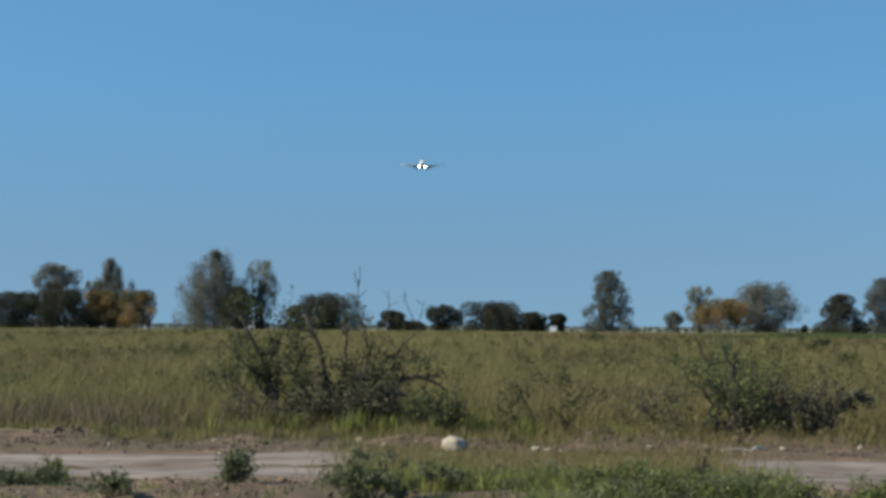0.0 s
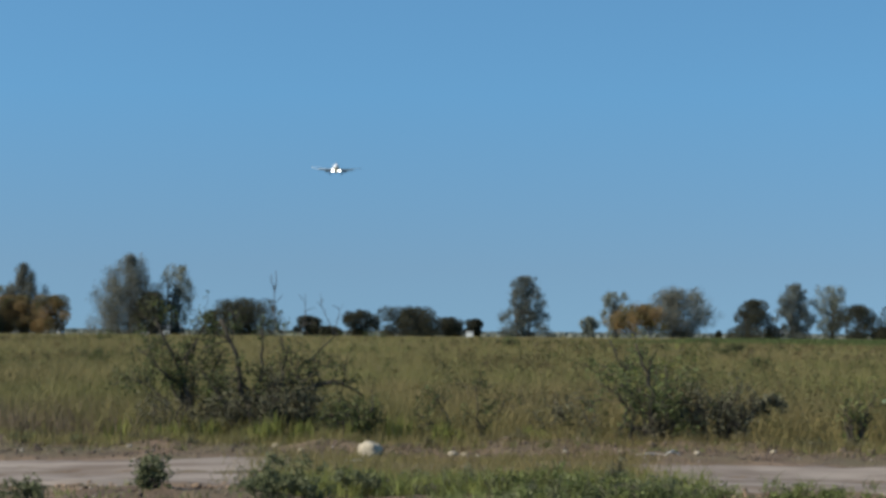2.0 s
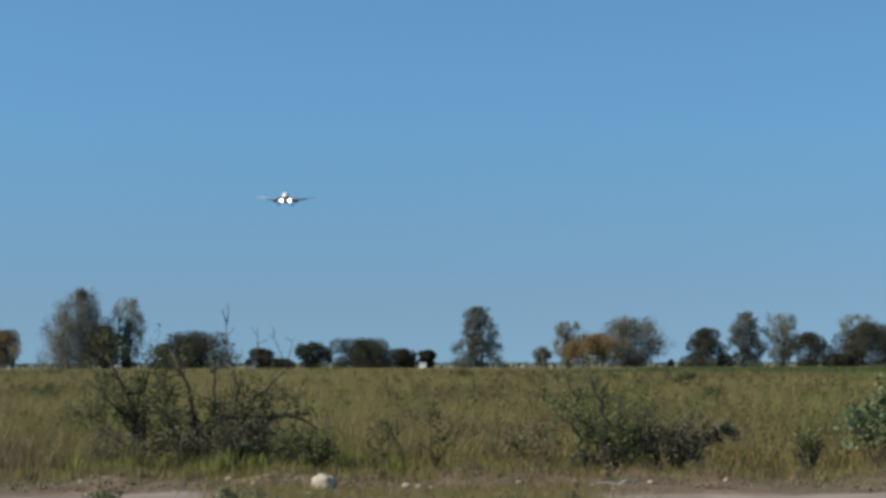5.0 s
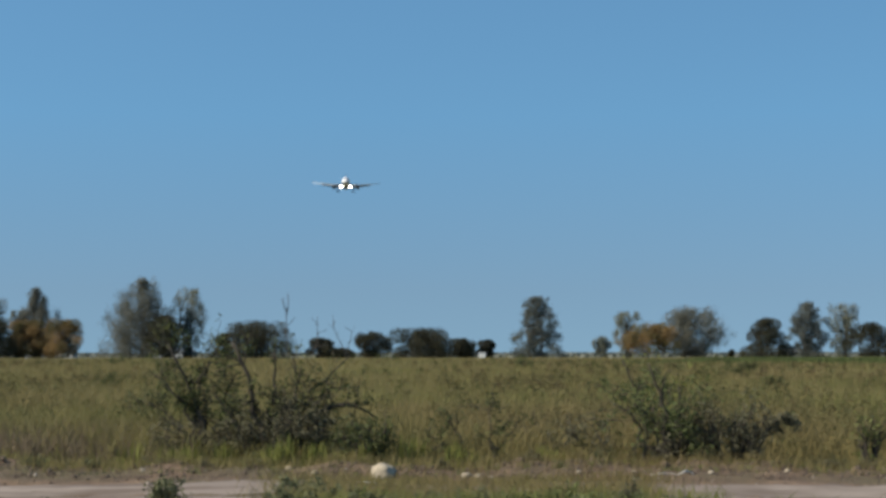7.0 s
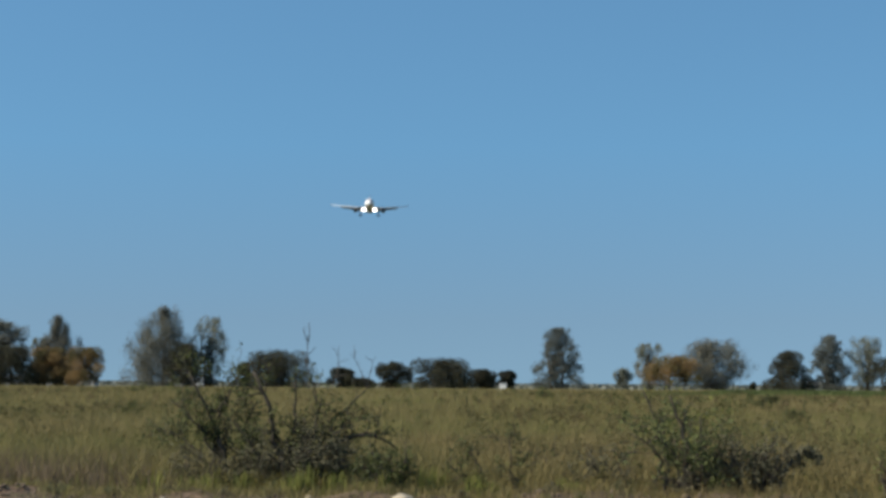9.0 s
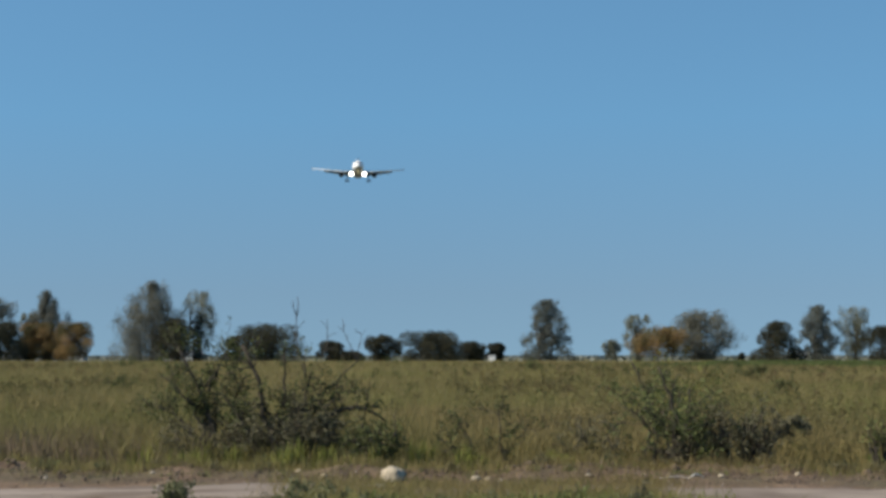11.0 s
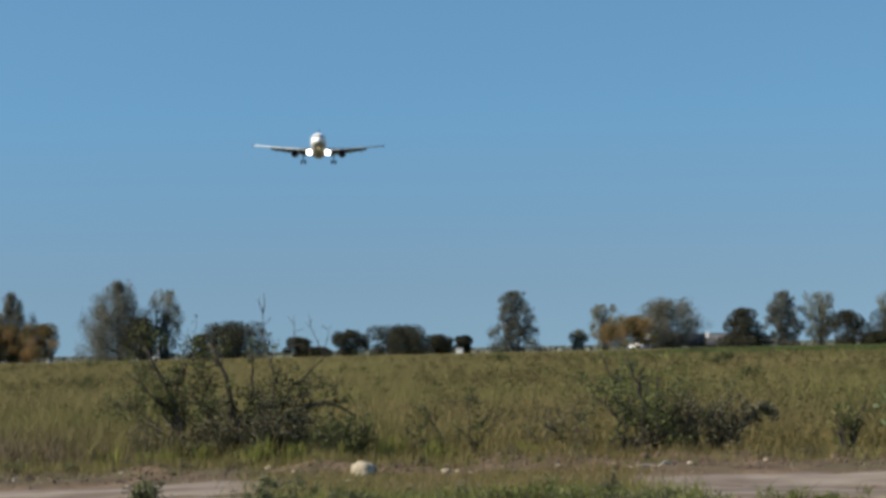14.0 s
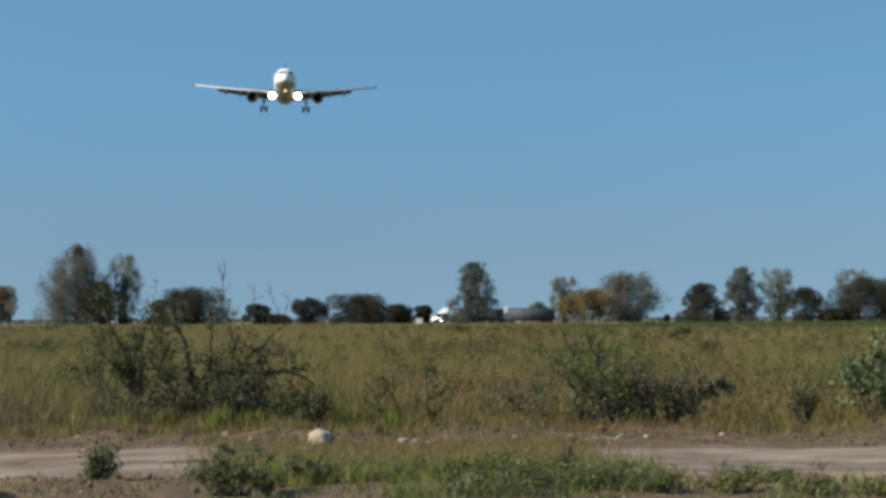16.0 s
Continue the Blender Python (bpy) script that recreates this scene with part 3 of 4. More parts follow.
# ---- low white farm buildings and a white roadside hut, far behind ----
def farm_building(x0, x1, y, height):
    ob = thing("farm_building", pose((x0 + x1) / 2, y, 0), "long low white farm building behind the trees", "building")
    w = (x1 - x0) / 2
    part("wall", from_bm("wall", box(-w, w, -3, 3, -0.1, height, 0.03), "farm_wall"), ob)
    bm = bmesh.new()
    rows = [[bm.verts.new((sx * (w + 0.3), yy, zz)) for yy, zz in ((-3.4, height + 0.003), (0, height + 0.7), (3.4, height + 0.003))] for sx in (-1, 1)]
    for k in range(2):
        bm.faces.new((rows[0][k], rows[1][k], rows[1][k + 1], rows[0][k + 1]))
    bm.faces.new(rows[0])
    bm.faces.new(rows[1])
    part("roof", from_bm("roof", bm, "roofing"), ob)
    for k in range(int(w // 3)):
        part("window", from_bm("window", box(-0.5, 0.5, -3.04, -2.9, 1.0, 1.9, 0.01), "glass"), ob, at=pose(-w + 3 + 6 * k, 0, 0))


farm_building(-162, -127, 530, 2.6)
farm_building(-103, -92, 530, 2.2)
farm_building(81, 87, 530, 2.0)


def roadside_hut():
    ob = thing("roadside_hut", pose(-5.6, 423, 0), "small white box-like hut beside a bush", "hut")
    part("body", from_bm("body", box(-0.8, 0.8, -0.7, 0.7, -0.05, 1.7, 0.04), "plaster"), ob)
    part("roof", from_bm("roof", box(-0.95, 0.95, -0.85, 0.85, 1.703, 1.84, 0.03), "plaster"), ob)


roadside_hut()


# ---- field shrubs near the track ----
def crooked_shrub(label, x, y, limbs, seed, leaves, leaf, size, twigs=(7, 11), twig=0.42, share=0.3, tight=0.05, bare=0.25):
    """A shrub of a few crooked limbs, each (foot, middle, height there, tip, height there, thickness), with twigs and sparse leaves."""
    rng = np.random.RandomState(seed)
    ob = thing("shrub", pose(x, y, height_at(x, y) - 0.02), label, "shrub")
    lines, tips = [], []
    for foot, mid, mid_z, tip, tip_z, r in limbs:
        t = np.linspace(0, 1, 11)[:, None]
        out = rng.uniform(-0.35, 0.35)
        p0, p1, p2 = np.array([foot, out * 0.2, 0.0]), np.array([mid, out * 0.7, mid_z]), np.array([tip, out, tip_z])
        c = 2 * p1 - (p0 + p2) / 2
        kink = rng.normal(0, 0.05, (11, 3)) * np.sin(np.pi * np.clip(t * 1.2, 0, 1))
        pts = p0 * (1 - t) ** 2 + c * 2 * t * (1 - t) + p2 * t ** 2 + kink
        pts[:, 2] = np.maximum(pts[:, 2], 0)
        radii = r * np.linspace(1, 0.28, 11)
        part("limb", mesh_from("limb", *loft(tube(pts, radii, 7)), "twig", True), ob)
        for k in range(rng.randint(twigs[0], twigs[1] + 1)):
            i = rng.randint(2, 10)
            d = (pts[i + 1] - pts[i]) / (np.linalg.norm(pts[i + 1] - pts[i]) + 1e-6) * 0.8 + rng.normal(0, 0.75, 3) * np.array([1, 0.8, 0.8])
            grow(rng, pts[i], d / np.linalg.norm(d), twig * rng.uniform(0.5, 1.25), radii[i] * 0.5, 1, lines, tips, 0.3, (3, 5), 0.6, 0.04, 0.8, 5)
        tips += [pts[-1], pts[-2]]
    lines = [(np.stack([p[:, 0], p[:, 1], np.maximum(p[:, 2], 0.01)], 1), np.maximum(r, 0.004)) for p, r in lines]
    tagged(part("twig", mesh_from("twig", *tubes(lines), "twig"), ob), kind="stuff")
    T = np.array(tips)
    T = T[T[:, 2] > bare]
    T = T[rng.permutation(len(T))[: max(12, int(len(T) * share))]]
    T = T[rng.randint(0, len(T), leaves)] + rng.normal(0, tight, (leaves, 3))
    T[:, 2] = np.maximum(T[:, 2], 0.03)
    part("foliage", mesh_from("foliage", *leaf_cards(rng, T, size, 0.6, 0.30), leaf), ob)
    return ob


crooked_shrub("tall thin shrub with dark twisted stems", -4.68, 28.3,
              [(0, -0.20, 0.95, -0.62, 1.86, 0.055), (0.02, -0.12, 1.1, 0.12, 1.78, 0.036), (-0.02, -0.4, 0.95, -0.85, 1.40, 0.03),
               (0.05, 0.18, 0.8, 0.42, 1.40, 0.034), (0, 0.2, 0.5, 0.60, 0.72, 0.026), (-0.08, -0.5, 0.6, -1.1, 1.0, 0.02)], 301, 3400, "shrub_leaf", 0.05, (12, 16), 0.46, share=0.5, bare=0.75)
crooked_shrub("large bare-branched thorny shrub with sparse dark leaves", -3.75, 28.0,
              [(-0.05, -0.14, 0.95, -0.52, 1.86, 0.065), (0.02, 0.13, 0.9, 0.12, 1.72, 0.042), (0.08, 0.40, 0.8, 0.55, 1.45, 0.045),
               (0.1, 0.90, 0.86, 1.75, 0.66, 0.052), (0.1, 0.65, 0.95, 1.35, 1.68, 0.026), (-0.1, -0.4, 0.55, -0.75, 1.05, 0.03),
               (0, 0.22, 0.6, 0.3, 1.15, 0.042), (0.1, 0.5, 0.55, 0.95, 1.05, 0.036), (0.05, 0.35, 0.4, 0.85, 0.5, 0.03)], 302, 3600, "shrub_leaf", 0.052, (11, 15), share=0.45)
shrub("shrub", "low dark thicket of bare twigs", -3.35, 27.7, 1.6, 0.9, 103, 22, 3, 3400, "shrub_dry", 0.048, radius=0.03, lean=0.9, foot=0.5, tight=0.05, fork=(3, 4))
shrub("shrub", "low grey thicket of withered twigs", -4.75, 27.8, 1.5, 0.66, 123, 14, 2, 1300, "shrub_dry", 0.045, radius=0.018, lean=1.0, foot=0.6, tight=0.06, fork=(3, 4))
shrub("shrub", "dark low shrub with arching twigs", -2.05, 26.8, 0.9, 0.82, 104, 12, 2, 1200, "shrub_leaf", 0.05, radius=0.026, lean=1.0, foot=0.4, rise=-0.02)
crooked_shrub("dense green thorny shrub with dark stems", 2.42, 26.75,
              [(0, -0.10, 0.75, -0.35, 1.52, 0.042), (0, -0.38, 0.85, -0.72, 1.58, 0.026), (-0.35, -0.46, 0.45, -0.62, 0.85, 0.045),
               (0.05, 0.12, 0.6, 0.08, 1.18, 0.04), (0.1, 0.32, 0.55, 0.52, 0.95, 0.04), (0, -0.3, 0.55, -0.9, 0.95, 0.022), (0.05, 0.35, 0.4, 0.8, 0.7, 0.032)],
              305, 3400, "shrub_green", 0.046, (5, 8), share=0.3, tight=0.08)
shrub("shrub", "low dark twigs at the foot of a shrub", 2.5, 26.6, 0.75, 0.58, 125, 8, 2, 700, "shrub_dry", 0.045, radius=0.026, lean=0.9, foot=0.5, tight=0.05)
shrub("shrub", "dark shaded shrub with drooping side branch", 3.28, 26.6, 1.2, 0.94, 106, 10, 3, 2400, "shrub_dry", 0.052, radius=0.034, lean=0.85, foot=0.45, tight=0.05, rise=-0.05, fork=(3, 4), skew=0.15, share=0.2)
shrub("shrub", "tall thin yellowish shrub behind a thicker one", 2.3, 28.0, 1.2, 1.6, 107, 7, 2, 800, "grass_lime", 0.045, radius=0.02, lean=0.5, foot=0.3)
crooked_shrub("sparse bare weed stems in the grass", -0.25, 27.3,
              [(0, 0.02, 0.45, -0.03, 0.92, 0.022), (-0.25, -0.42, 0.38, -0.62, 0.74, 0.018), (-0.45, -0.65, 0.28, -0.9, 0.52, 0.016), (0.1, 0.28, 0.36, 0.42, 0.68, 0.016)],
              308, 900, "shrub_leaf", 0.045, (5, 8), 0.3)
crooked_shrub("thin leaning weed stems in the grass", 0.75, 27.3,
              [(-0.2, -0.05, 0.25, 0.15, 0.5, 0.018), (0.45, 0.32, 0.35, 0.18, 0.7, 0.018), (0.5, 0.62, 0.4, 0.6, 0.8, 0.016), (0.8, 0.7, 0.35, 0.5, 0.66, 0.014)],
              309, 700, "shrub_dry", 0.042, (4, 7), 0.28)
shrub("shrub", "small dark crooked shrub with few green leaves", 5.38, 26.95, 0.5, 0.86, 110, 6, 2, 380, "weed", 0.055, radius=0.034, lean=0.35, foot=0.3, skew=-0.2)
shrub("shrub", "leafy green shrub with broad fresh leaves", 6.66, 26.9, 1.3, 1.28, 111, 8, 2, 1500, "broad_leaf", 0.088, radius=0.018, lean=0.6, foot=0.3, tight=0.07, spread=0.38, bare=0.36)
shrub("shrub", "small dark tuft at the field edge", 6.25, 26.4, 0.3, 0.3, 112, 7, 1, 260, "shrub_dry", 0.035, lean=0.8)


for n, (x, y, w) in enumerate(((-5.93, 25.9, 0.26), (-5.1, 26.1, 0.3), (-4.3, 25.8, 0.22), (-3.6, 26.2, 0.3), (-0.9, 26.0, 0.24), (0.35, 26.1, 0.3), (1.3, 26.2, 0.26), (4.65, 26.2, 0.34), (5.15, 26.1, 0.3), (-6.8, 26.0, 0.3))):
    shrub("shrub", "small dark tuft on the soil ridge", x, y, w, w * 0.55, 230 + n, 8, 1, 260, "shrub_dry" if n % 3 else "weed_grey", 0.032, radius=0.006, lean=0.9, tight=0.025, group="tufts on the ridge")


def arching_branch():
    rng = np.random.RandomState(77)
    ob = thing("shrub", pose(3.6, 26.55, height_at(3.6, 26.55) - 0.02), "single dark branch arching over beside a shrub", "shrub")
    t = np.linspace(0, 1, 12)
    pts = np.stack([0.62 * t, 0.1 * t, 0.10 + 2.0 * t * (1 - 0.70 * t) * 0.82], 1)
    pts[0, 2] = 0.0
    part("branch", mesh_from("branch", *loft(tube(pts, 0.045 * (1 - 0.6 * t), 7)), "twig", True), ob)
    C = pts[rng.randint(3, 12, 620)] + rng.normal(0, 0.05, (620, 3))
    part("foliage", mesh_from("foliage", *leaf_cards(rng, C, 0.055, 0.6, 0.3), "shrub_dry"), ob)


arching_branch()

# scattered bushes out in the grass
for n, (x, y, w, h) in enumerate(((13.9, 108, 1.9, 1.25), (-19.7, 300, 4.5, 1.6), (-46.5, 215, 2.6, 1.5), (1.6, 165, 1.6, 1.3), (-28.5, 150, 2.2, 1.2),
                                  (24, 210, 2.6, 1.2), (9.2, 62, 0.9, 0.95), (-15.5, 70, 1.1, 0.95), (3.8, 52, 0.6, 0.95), (-9.4, 48, 0.6, 0.9))):
    shrub("shrub", "low round bush standing in the field", x, y, w, h, 130 + n, 9, 2, 1500, "shrub_leaf", 0.09 if y > 90 else 0.05, tight=0.1 if y > 90 else 0.05, lean=0.9, foot=0.4, group="bushes out in the field")


# ---- weeds on the near side of the track ----
shrub("weed", "single grey-green weed clump on bare soil", -3.39, 18.05, 0.33, 0.31, 151, 14, 1, 1300, "weed_grey", 0.04, radius=0.007, lean=0.6, tight=0.028, group="weed clumps by the track")
shrub("weed", "grey-green weed clump on bare soil", -4.38, 17.05, 0.40, 0.30, 152, 12, 1, 1000, "weed_grey", 0.032, radius=0.005, lean=0.8, tight=0.02, group="weed clumps by the track")
shrub("weed", "dark green weed clump on bare soil", -5.50, 18.85, 0.30, 0.28, 153, 10, 1, 700, "weed", 0.03, radius=0.005, lean=0.7, tight=0.02, group="weed clumps by the track")
shrub("weed", "low spreading green weed beside the track", -5.75, 18.7, 0.6, 0.18, 154, 12, 1, 900, "weed", 0.03, radius=0.004, lean=1.0, tight=0.02, group="weed clumps by the track")
shrub("weed", "leafy grey-green weed bush at the track edge", -1.98, 17.35, 0.82, 0.46, 155, 20, 2, 3400, "weed_grey", 0.034, radius=0.006, lean=0.9, tight=0.025, fork=(2, 3), group="weed clumps by the track")
for n, (x, y, w, h) in enumerate(((-6.0, 18.6, 0.55, 0.24), (-5.75, 18.2, 0.5, 0.2), (-5.5, 18.5, 0.4, 0.2))):
    shrub("weed", "low grey-green weed beside the dirt track", x, y, w, h, 340 + n, 13, 1, 900, "weed_grey", 0.032, radius=0.005, lean=0.9, tight=0.022, group="weed clumps by the track")
rng = np.random.RandomState(9)
for n in range(15):
    x = -1.9 + 4.0 * (n / 14) ** 1.35 + rng.uniform(-0.3, 0.3)
    y = 18.7 + rng.uniform(-0.5, 1.1) - 0.6 * (x > 0.4) * rng.uniform(0, 1.6)
    shrub("weed", "bushy green weed in the verge beside the track", x, y, rng.uniform(0.25, 0.6), rng.uniform(0.14, 0.32), 160 + n, 11, 1, 700,
          "weed" if rng.uniform() < 0.65 else "weed_grey", 0.034, radius=0.004, lean=0.9, tight=0.025, group="weeds in the verge")
for n, (x, y, w, h) in enumerate(((3.0, 18.5, 0.5, 0.22), (3.35, 18.3, 0.35, 0.15), (2.75, 17.4, 0.5, 0.17), (3.5, 17.2, 0.5, 0.18), (4.15, 17.1, 0.45, 0.17), (4.7, 17.6, 0.35, 0.15),
                                  (1.4, 17.2, 0.6, 0.26), (0.8, 17.0, 0.6, 0.28), (2.0, 17.2, 0.6, 0.24), (4.9, 19.2, 0.35, 0.15), (0.25, 17.1, 0.5, 0.22))):
    shrub("weed", "low green weed on the bare verge", x, y, w, h, 200 + n, 11, 1, 800, "weed", 0.034, radius=0.004, lean=1.0, tight=0.025, group="weeds in the verge")
# darker low clumps among the green weeds
for n, (x, y, w, h) in enumerate(((1.05, 17.5, 0.8, 0.20), (0.65, 17.3, 0.7, 0.17), (1.45, 17.7, 0.6, 0.18), (0.1, 18.3, 0.5, 0.16), (2.0, 17.4, 0.6, 0.16), (-0.6, 18.5, 0.5, 0.15), (1.2, 18.5, 0.22, 0.34), (-1.3, 18.5, 0.5, 0.16))):
    shrub("weed", "dark low weed in the verge", x, y, w, h, 320 + n, 16, 1, 1500, "shrub_dry", 0.032, radius=0.006, lean=1.0, tight=0.022, group="weeds in the verge")


# ---- grass ----
def grass(name, label, mat, pieces):
    tagged(new(name, mesh_from(name, *join(pieces), mat)), label, "grass", kind="stuff")


def build_grass():
    rng = np.random.RandomState(21)
    green, dry = [], []
    for y0, y1, count, h, w, simple in ((26.2, 38, 46000, 0.62, 0.014, False), (38, 60, 52000, 0.68, 0.02, False), (60, 110, 62000, 0.70, 0.035, True),
                                        (110, 200, 80000, 0.72, 0.07, True), (200, 424, 130000, 0.72, 0.15, True)):
        x, y = scatter(rng, count, y0, y1)
        clump = patch_noise(x, y, 2.2 if y0 < 60 else 0.5, 3)
        tall = 1 + 0.30 * clump + 0.18 * patch_noise(x, y, 0.25, 5)
        hh = h * tall * rng.uniform(0.45, 1.15, count)
        hh *= np.clip((y - 25.9) / 2.2, 0.35, 1)
        hh *= np.where((y < 27.2) & (np.abs(x - 3.0) < 1.3), 0.45, 1.0)
        ww = w * rng.uniform(0.6, 1.4, count)
        is_dry = (patch_noise(x, y, 0.16, 8) + 0.5 * patch_noise(x, y, 0.9, 4) + rng.normal(0, 0.26, count)) > 0.12 - 0.22 * np.clip((y - 45) / 60, 0, 1)
        for sel, out in ((~is_dry, green), (is_dry, dry)):
            out.append(blades(rng, x[sel], y[sel], hh[sel] * (1.0 if out is green else 1.08), ww[sel], 0.6, 0.45, simple))
    grass("field_grass", "olive green uncut field grass", "grass_green", green)
    grass("dry_field_grass", "straw-brown dry grass among green field grass", "grass_dry", dry)
    # yellow-green herbs along the field's edge, in spiky tufts
    pieces = []
    for k in range(95):
        cx, cy = rng.uniform(-7, 7), 26.6 + abs(rng.normal(0, 0.7))
        n = rng.randint(18, 46)
        dense = 1.0 if -6 < cx < -0.5 else 0.72 if cx < 1.7 else 0.45
        x, y = cx + rng.normal(0, 0.07, n), cy + rng.normal(0, 0.07, n)
        pieces.append(blades(rng, x, y, rng.uniform(0.16, 0.52) * dense * rng.uniform(0.6, 1.1, n), rng.uniform(0.012, 0.026, n), 0.22, 0.12))
    grass("edge_herbs", "yellow-green spiky herbs along the field edge", "grass_lime", pieces)
    # purple-brown seed grass
    n = 8500
    x, y = -8.2 + rng.normal(0, 1.25, n), rng.uniform(26.8, 33.5, n)
    x = np.where(rng.uniform(0, 1, n) < 0.2, x + rng.normal(0, 1.2, n), x)
    grass("seed_grass", "purple-brown seeding grass in a dense patch", "grass_purple", [blades(rng, x, y, rng.uniform(0.22, 0.6, n), rng.uniform(0.008, 0.016, n), 0.3, 0.25)])
    # verge grass on the near side of the track
    pieces = []
    for k in range(430):
        cx = rng.uniform(-2.5, 2.4)
        cy = rng.uniform(18.2, 20.3) if cx < -0.5 else rng.uniform(16.5, 20.3)
        if patch_noise(np.array([cx]), np.array([cy]), 3.0, 17)[0] < (-0.3 if cx < 1.6 else 0.12):
            continue
        if cx > 1.2 and rng.uniform() < 0.25:
            cx += 1.8
        n = rng.randint(10, 26)
        x, y = cx + rng.normal(0, 0.07, n), cy + rng.normal(0, 0.07, n)
        pieces.append(blades(rng, x, y, rng.uniform(0.10, 0.28) * rng.uniform(0.5, 1.1, n), rng.uniform(0.005, 0.012, n), 0.7, 0.5))
    grass("verge_tall_grass", "bright green grass tufts in the verge", "grass_lime",
          [blades(rng, cx + rng.normal(0, 0.08, 16), cy + rng.normal(0, 0.08, 16), rng.uniform(0.14, 0.34) * rng.uniform(0.5, 1.1, 16), rng.uniform(0.005, 0.010, 16), 0.5, 0.4)
           for cx, cy in zip(-2.3 + 4.6 * rng.uniform(0, 1, 270) ** 1.3, rng.uniform(18.0, 20.2, 270))])
    for k in range(420):
        cx, cy = rng.uniform(-7.5, 6.5), rng.choice([rng.uniform(16.4, 18.9), rng.uniform(16.2, 17.6), rng.uniform(25.0, 26.3)])
        n = rng.randint(6, 16)
        x, y = cx + rng.normal(0, 0.06, n), cy + rng.normal(0, 0.06, n)
        pieces.append(blades(rng, x, y, rng.uniform(0.05, 0.14) * rng.uniform(0.5, 1.1, n), rng.uniform(0.008, 0.014, n), 0.7, 0.4))
    grass("verge_grass", "short green grass tufts along the dirt track", "weed", pieces)
    # straw stems over the verge and the rim of the track
    n = 15000
    y = rng.uniform(18.8, 24.6, n)
    x = rng.uniform(-2.4, 1.55, n) * y / 19 + rng.normal(0, 0.25, n)
    x2, y2 = rng.uniform(-7, 7, 5000), 25.9 + rng.normal(0, 0.35, 5000)
    n3 = 11000
    y3 = rng.uniform(19.2, 24.6, n3)
    x3 = rng.uniform(-2.3, 1.5, n3) * y3 / 19 + rng.normal(0, 0.25, n3)
    thick = patch_noise(x3, y3, 2.0, 12) > 0.0
    x3, y3 = x3[thick], y3[thick]
    n3 = len(x3)
    pieces_short = blades(rng, x3, y3, rng.uniform(0.05, 0.17, n3), rng.uniform(0.010, 0.02, n3), 0.7, 0.5)
    grass("track_grass", "short worn olive grass growing over the track", "grass_green", [pieces_short])
    grass("verge_straw", "thin dry straw on the track verge", "grass_dry",
          [blades(rng, x, y, rng.uniform(0.06, 0.24, n), rng.uniform(0.006, 0.010, n), 0.5, 0.3), blades(rng, x2, y2, rng.uniform(0.06, 0.26, 5000), rng.uniform(0.006, 0.010, 5000), 0.5, 0.3)])
    # greener crop strip before the far trees
    n = 60000
    y = np.sqrt(rng.uniform(205.0 ** 2, 300.0 ** 2, n))
    x = rng.uniform(0.075, 0.36, n) * y + 3 * np.sin(y * 0.3)
    h = rng.uniform(0.75, 1.15, n) * np.clip((x / y - 0.05) / 0.06, 0.7, 1)
    grass("crop_strip", "dense green crop strip across the field", "crop", [blades(rng, x, y, h, rng.uniform(0.10, 0.22, n), 0.3, 0.2, True)])


def clumps(rng, x, y, height, width, count, size):
    """Leafy clumps: a loose cone of leaves over each place."""
    n = len(x)
    i = np.repeat(np.arange(n), count)
    h = rng.uniform(0.15, 1, n * count)
    a = rng.uniform(0, 6.28, n * count)
    q = np.sqrt(rng.uniform(0, 1, n * count)) * (1.15 - 0.7 * h)
    C = np.stack([x[i] + np.cos(a) * q * width[i] / 2, y[i] + np.sin(a) * q * width[i] / 2, relief_height(x[i], y[i]) + h * height[i]], 1)
    return leaf_cards(rng, C, size, 0.6, 0.3)


def build_forbs():
    rng = np.random.RandomState(61)
    pieces = []
    for y0, y1, n, count, size, h0, h1 in ((26.9, 45, 900, 60, 0.05, 0.35, 0.9), (45, 90, 1000, 50, 0.085, 0.5, 0.95), (90, 240, 1000, 40, 0.17, 0.6, 1.0)):
        x, y = scatter(rng, n * 2, y0, y1)
        sel = patch_noise(x, y, 0.35 if y0 < 90 else 0.1, 14) + rng.normal(0, 0.25, n * 2) > 0.05
        x, y = x[sel], y[sel]
        k = y0 / 60 + 0.6
        pieces.append(clumps(rng, x, y, rng.uniform(h0, h1, len(x)), rng.uniform(0.25, 0.7, len(x)) * k, count, size))
    grass("field_forbs", "scattered dark green and brown forbs in the field grass", "forb", pieces)
    # verge herbs, small and patchy
    x = rng.uniform(-2.6, 5.2, 760)
    y = rng.uniform(16.2, 20.2, 760)
    sel = (patch_noise(x, y, 2.0, 19) > np.where(x < 1.5, -0.02, 0.34)) & ((x > 0) | (y > 18.3)) & ((x < 2.4) | (y < 18.4))
    grass("verge_herbs", "patchy grey-green herbs on the track verge", "weed_grey", [clumps(rng, x[sel], y[sel], rng.uniform(0.08, 0.24, sel.sum()), rng.uniform(0.15, 0.4, sel.sum()), 60, 0.028)])
    # low scrub far beyond the road
    n = 26000
    x, y = scatter(rng, n, 470, 1900)
    C = np.stack([x, y, rng.uniform(0, 1, n) ** 0.7 * (0.9 + 0.45 * y / 700)], 1)
    tagged(new("far_scrub", mesh_from("far_scrub", *leaf_cards(rng, C, 1.5, 0.6, 0.35), "scrub")), "low distant scrub beyond the country road", "scrub", kind="stuff")


build_grass()
build_forbs()


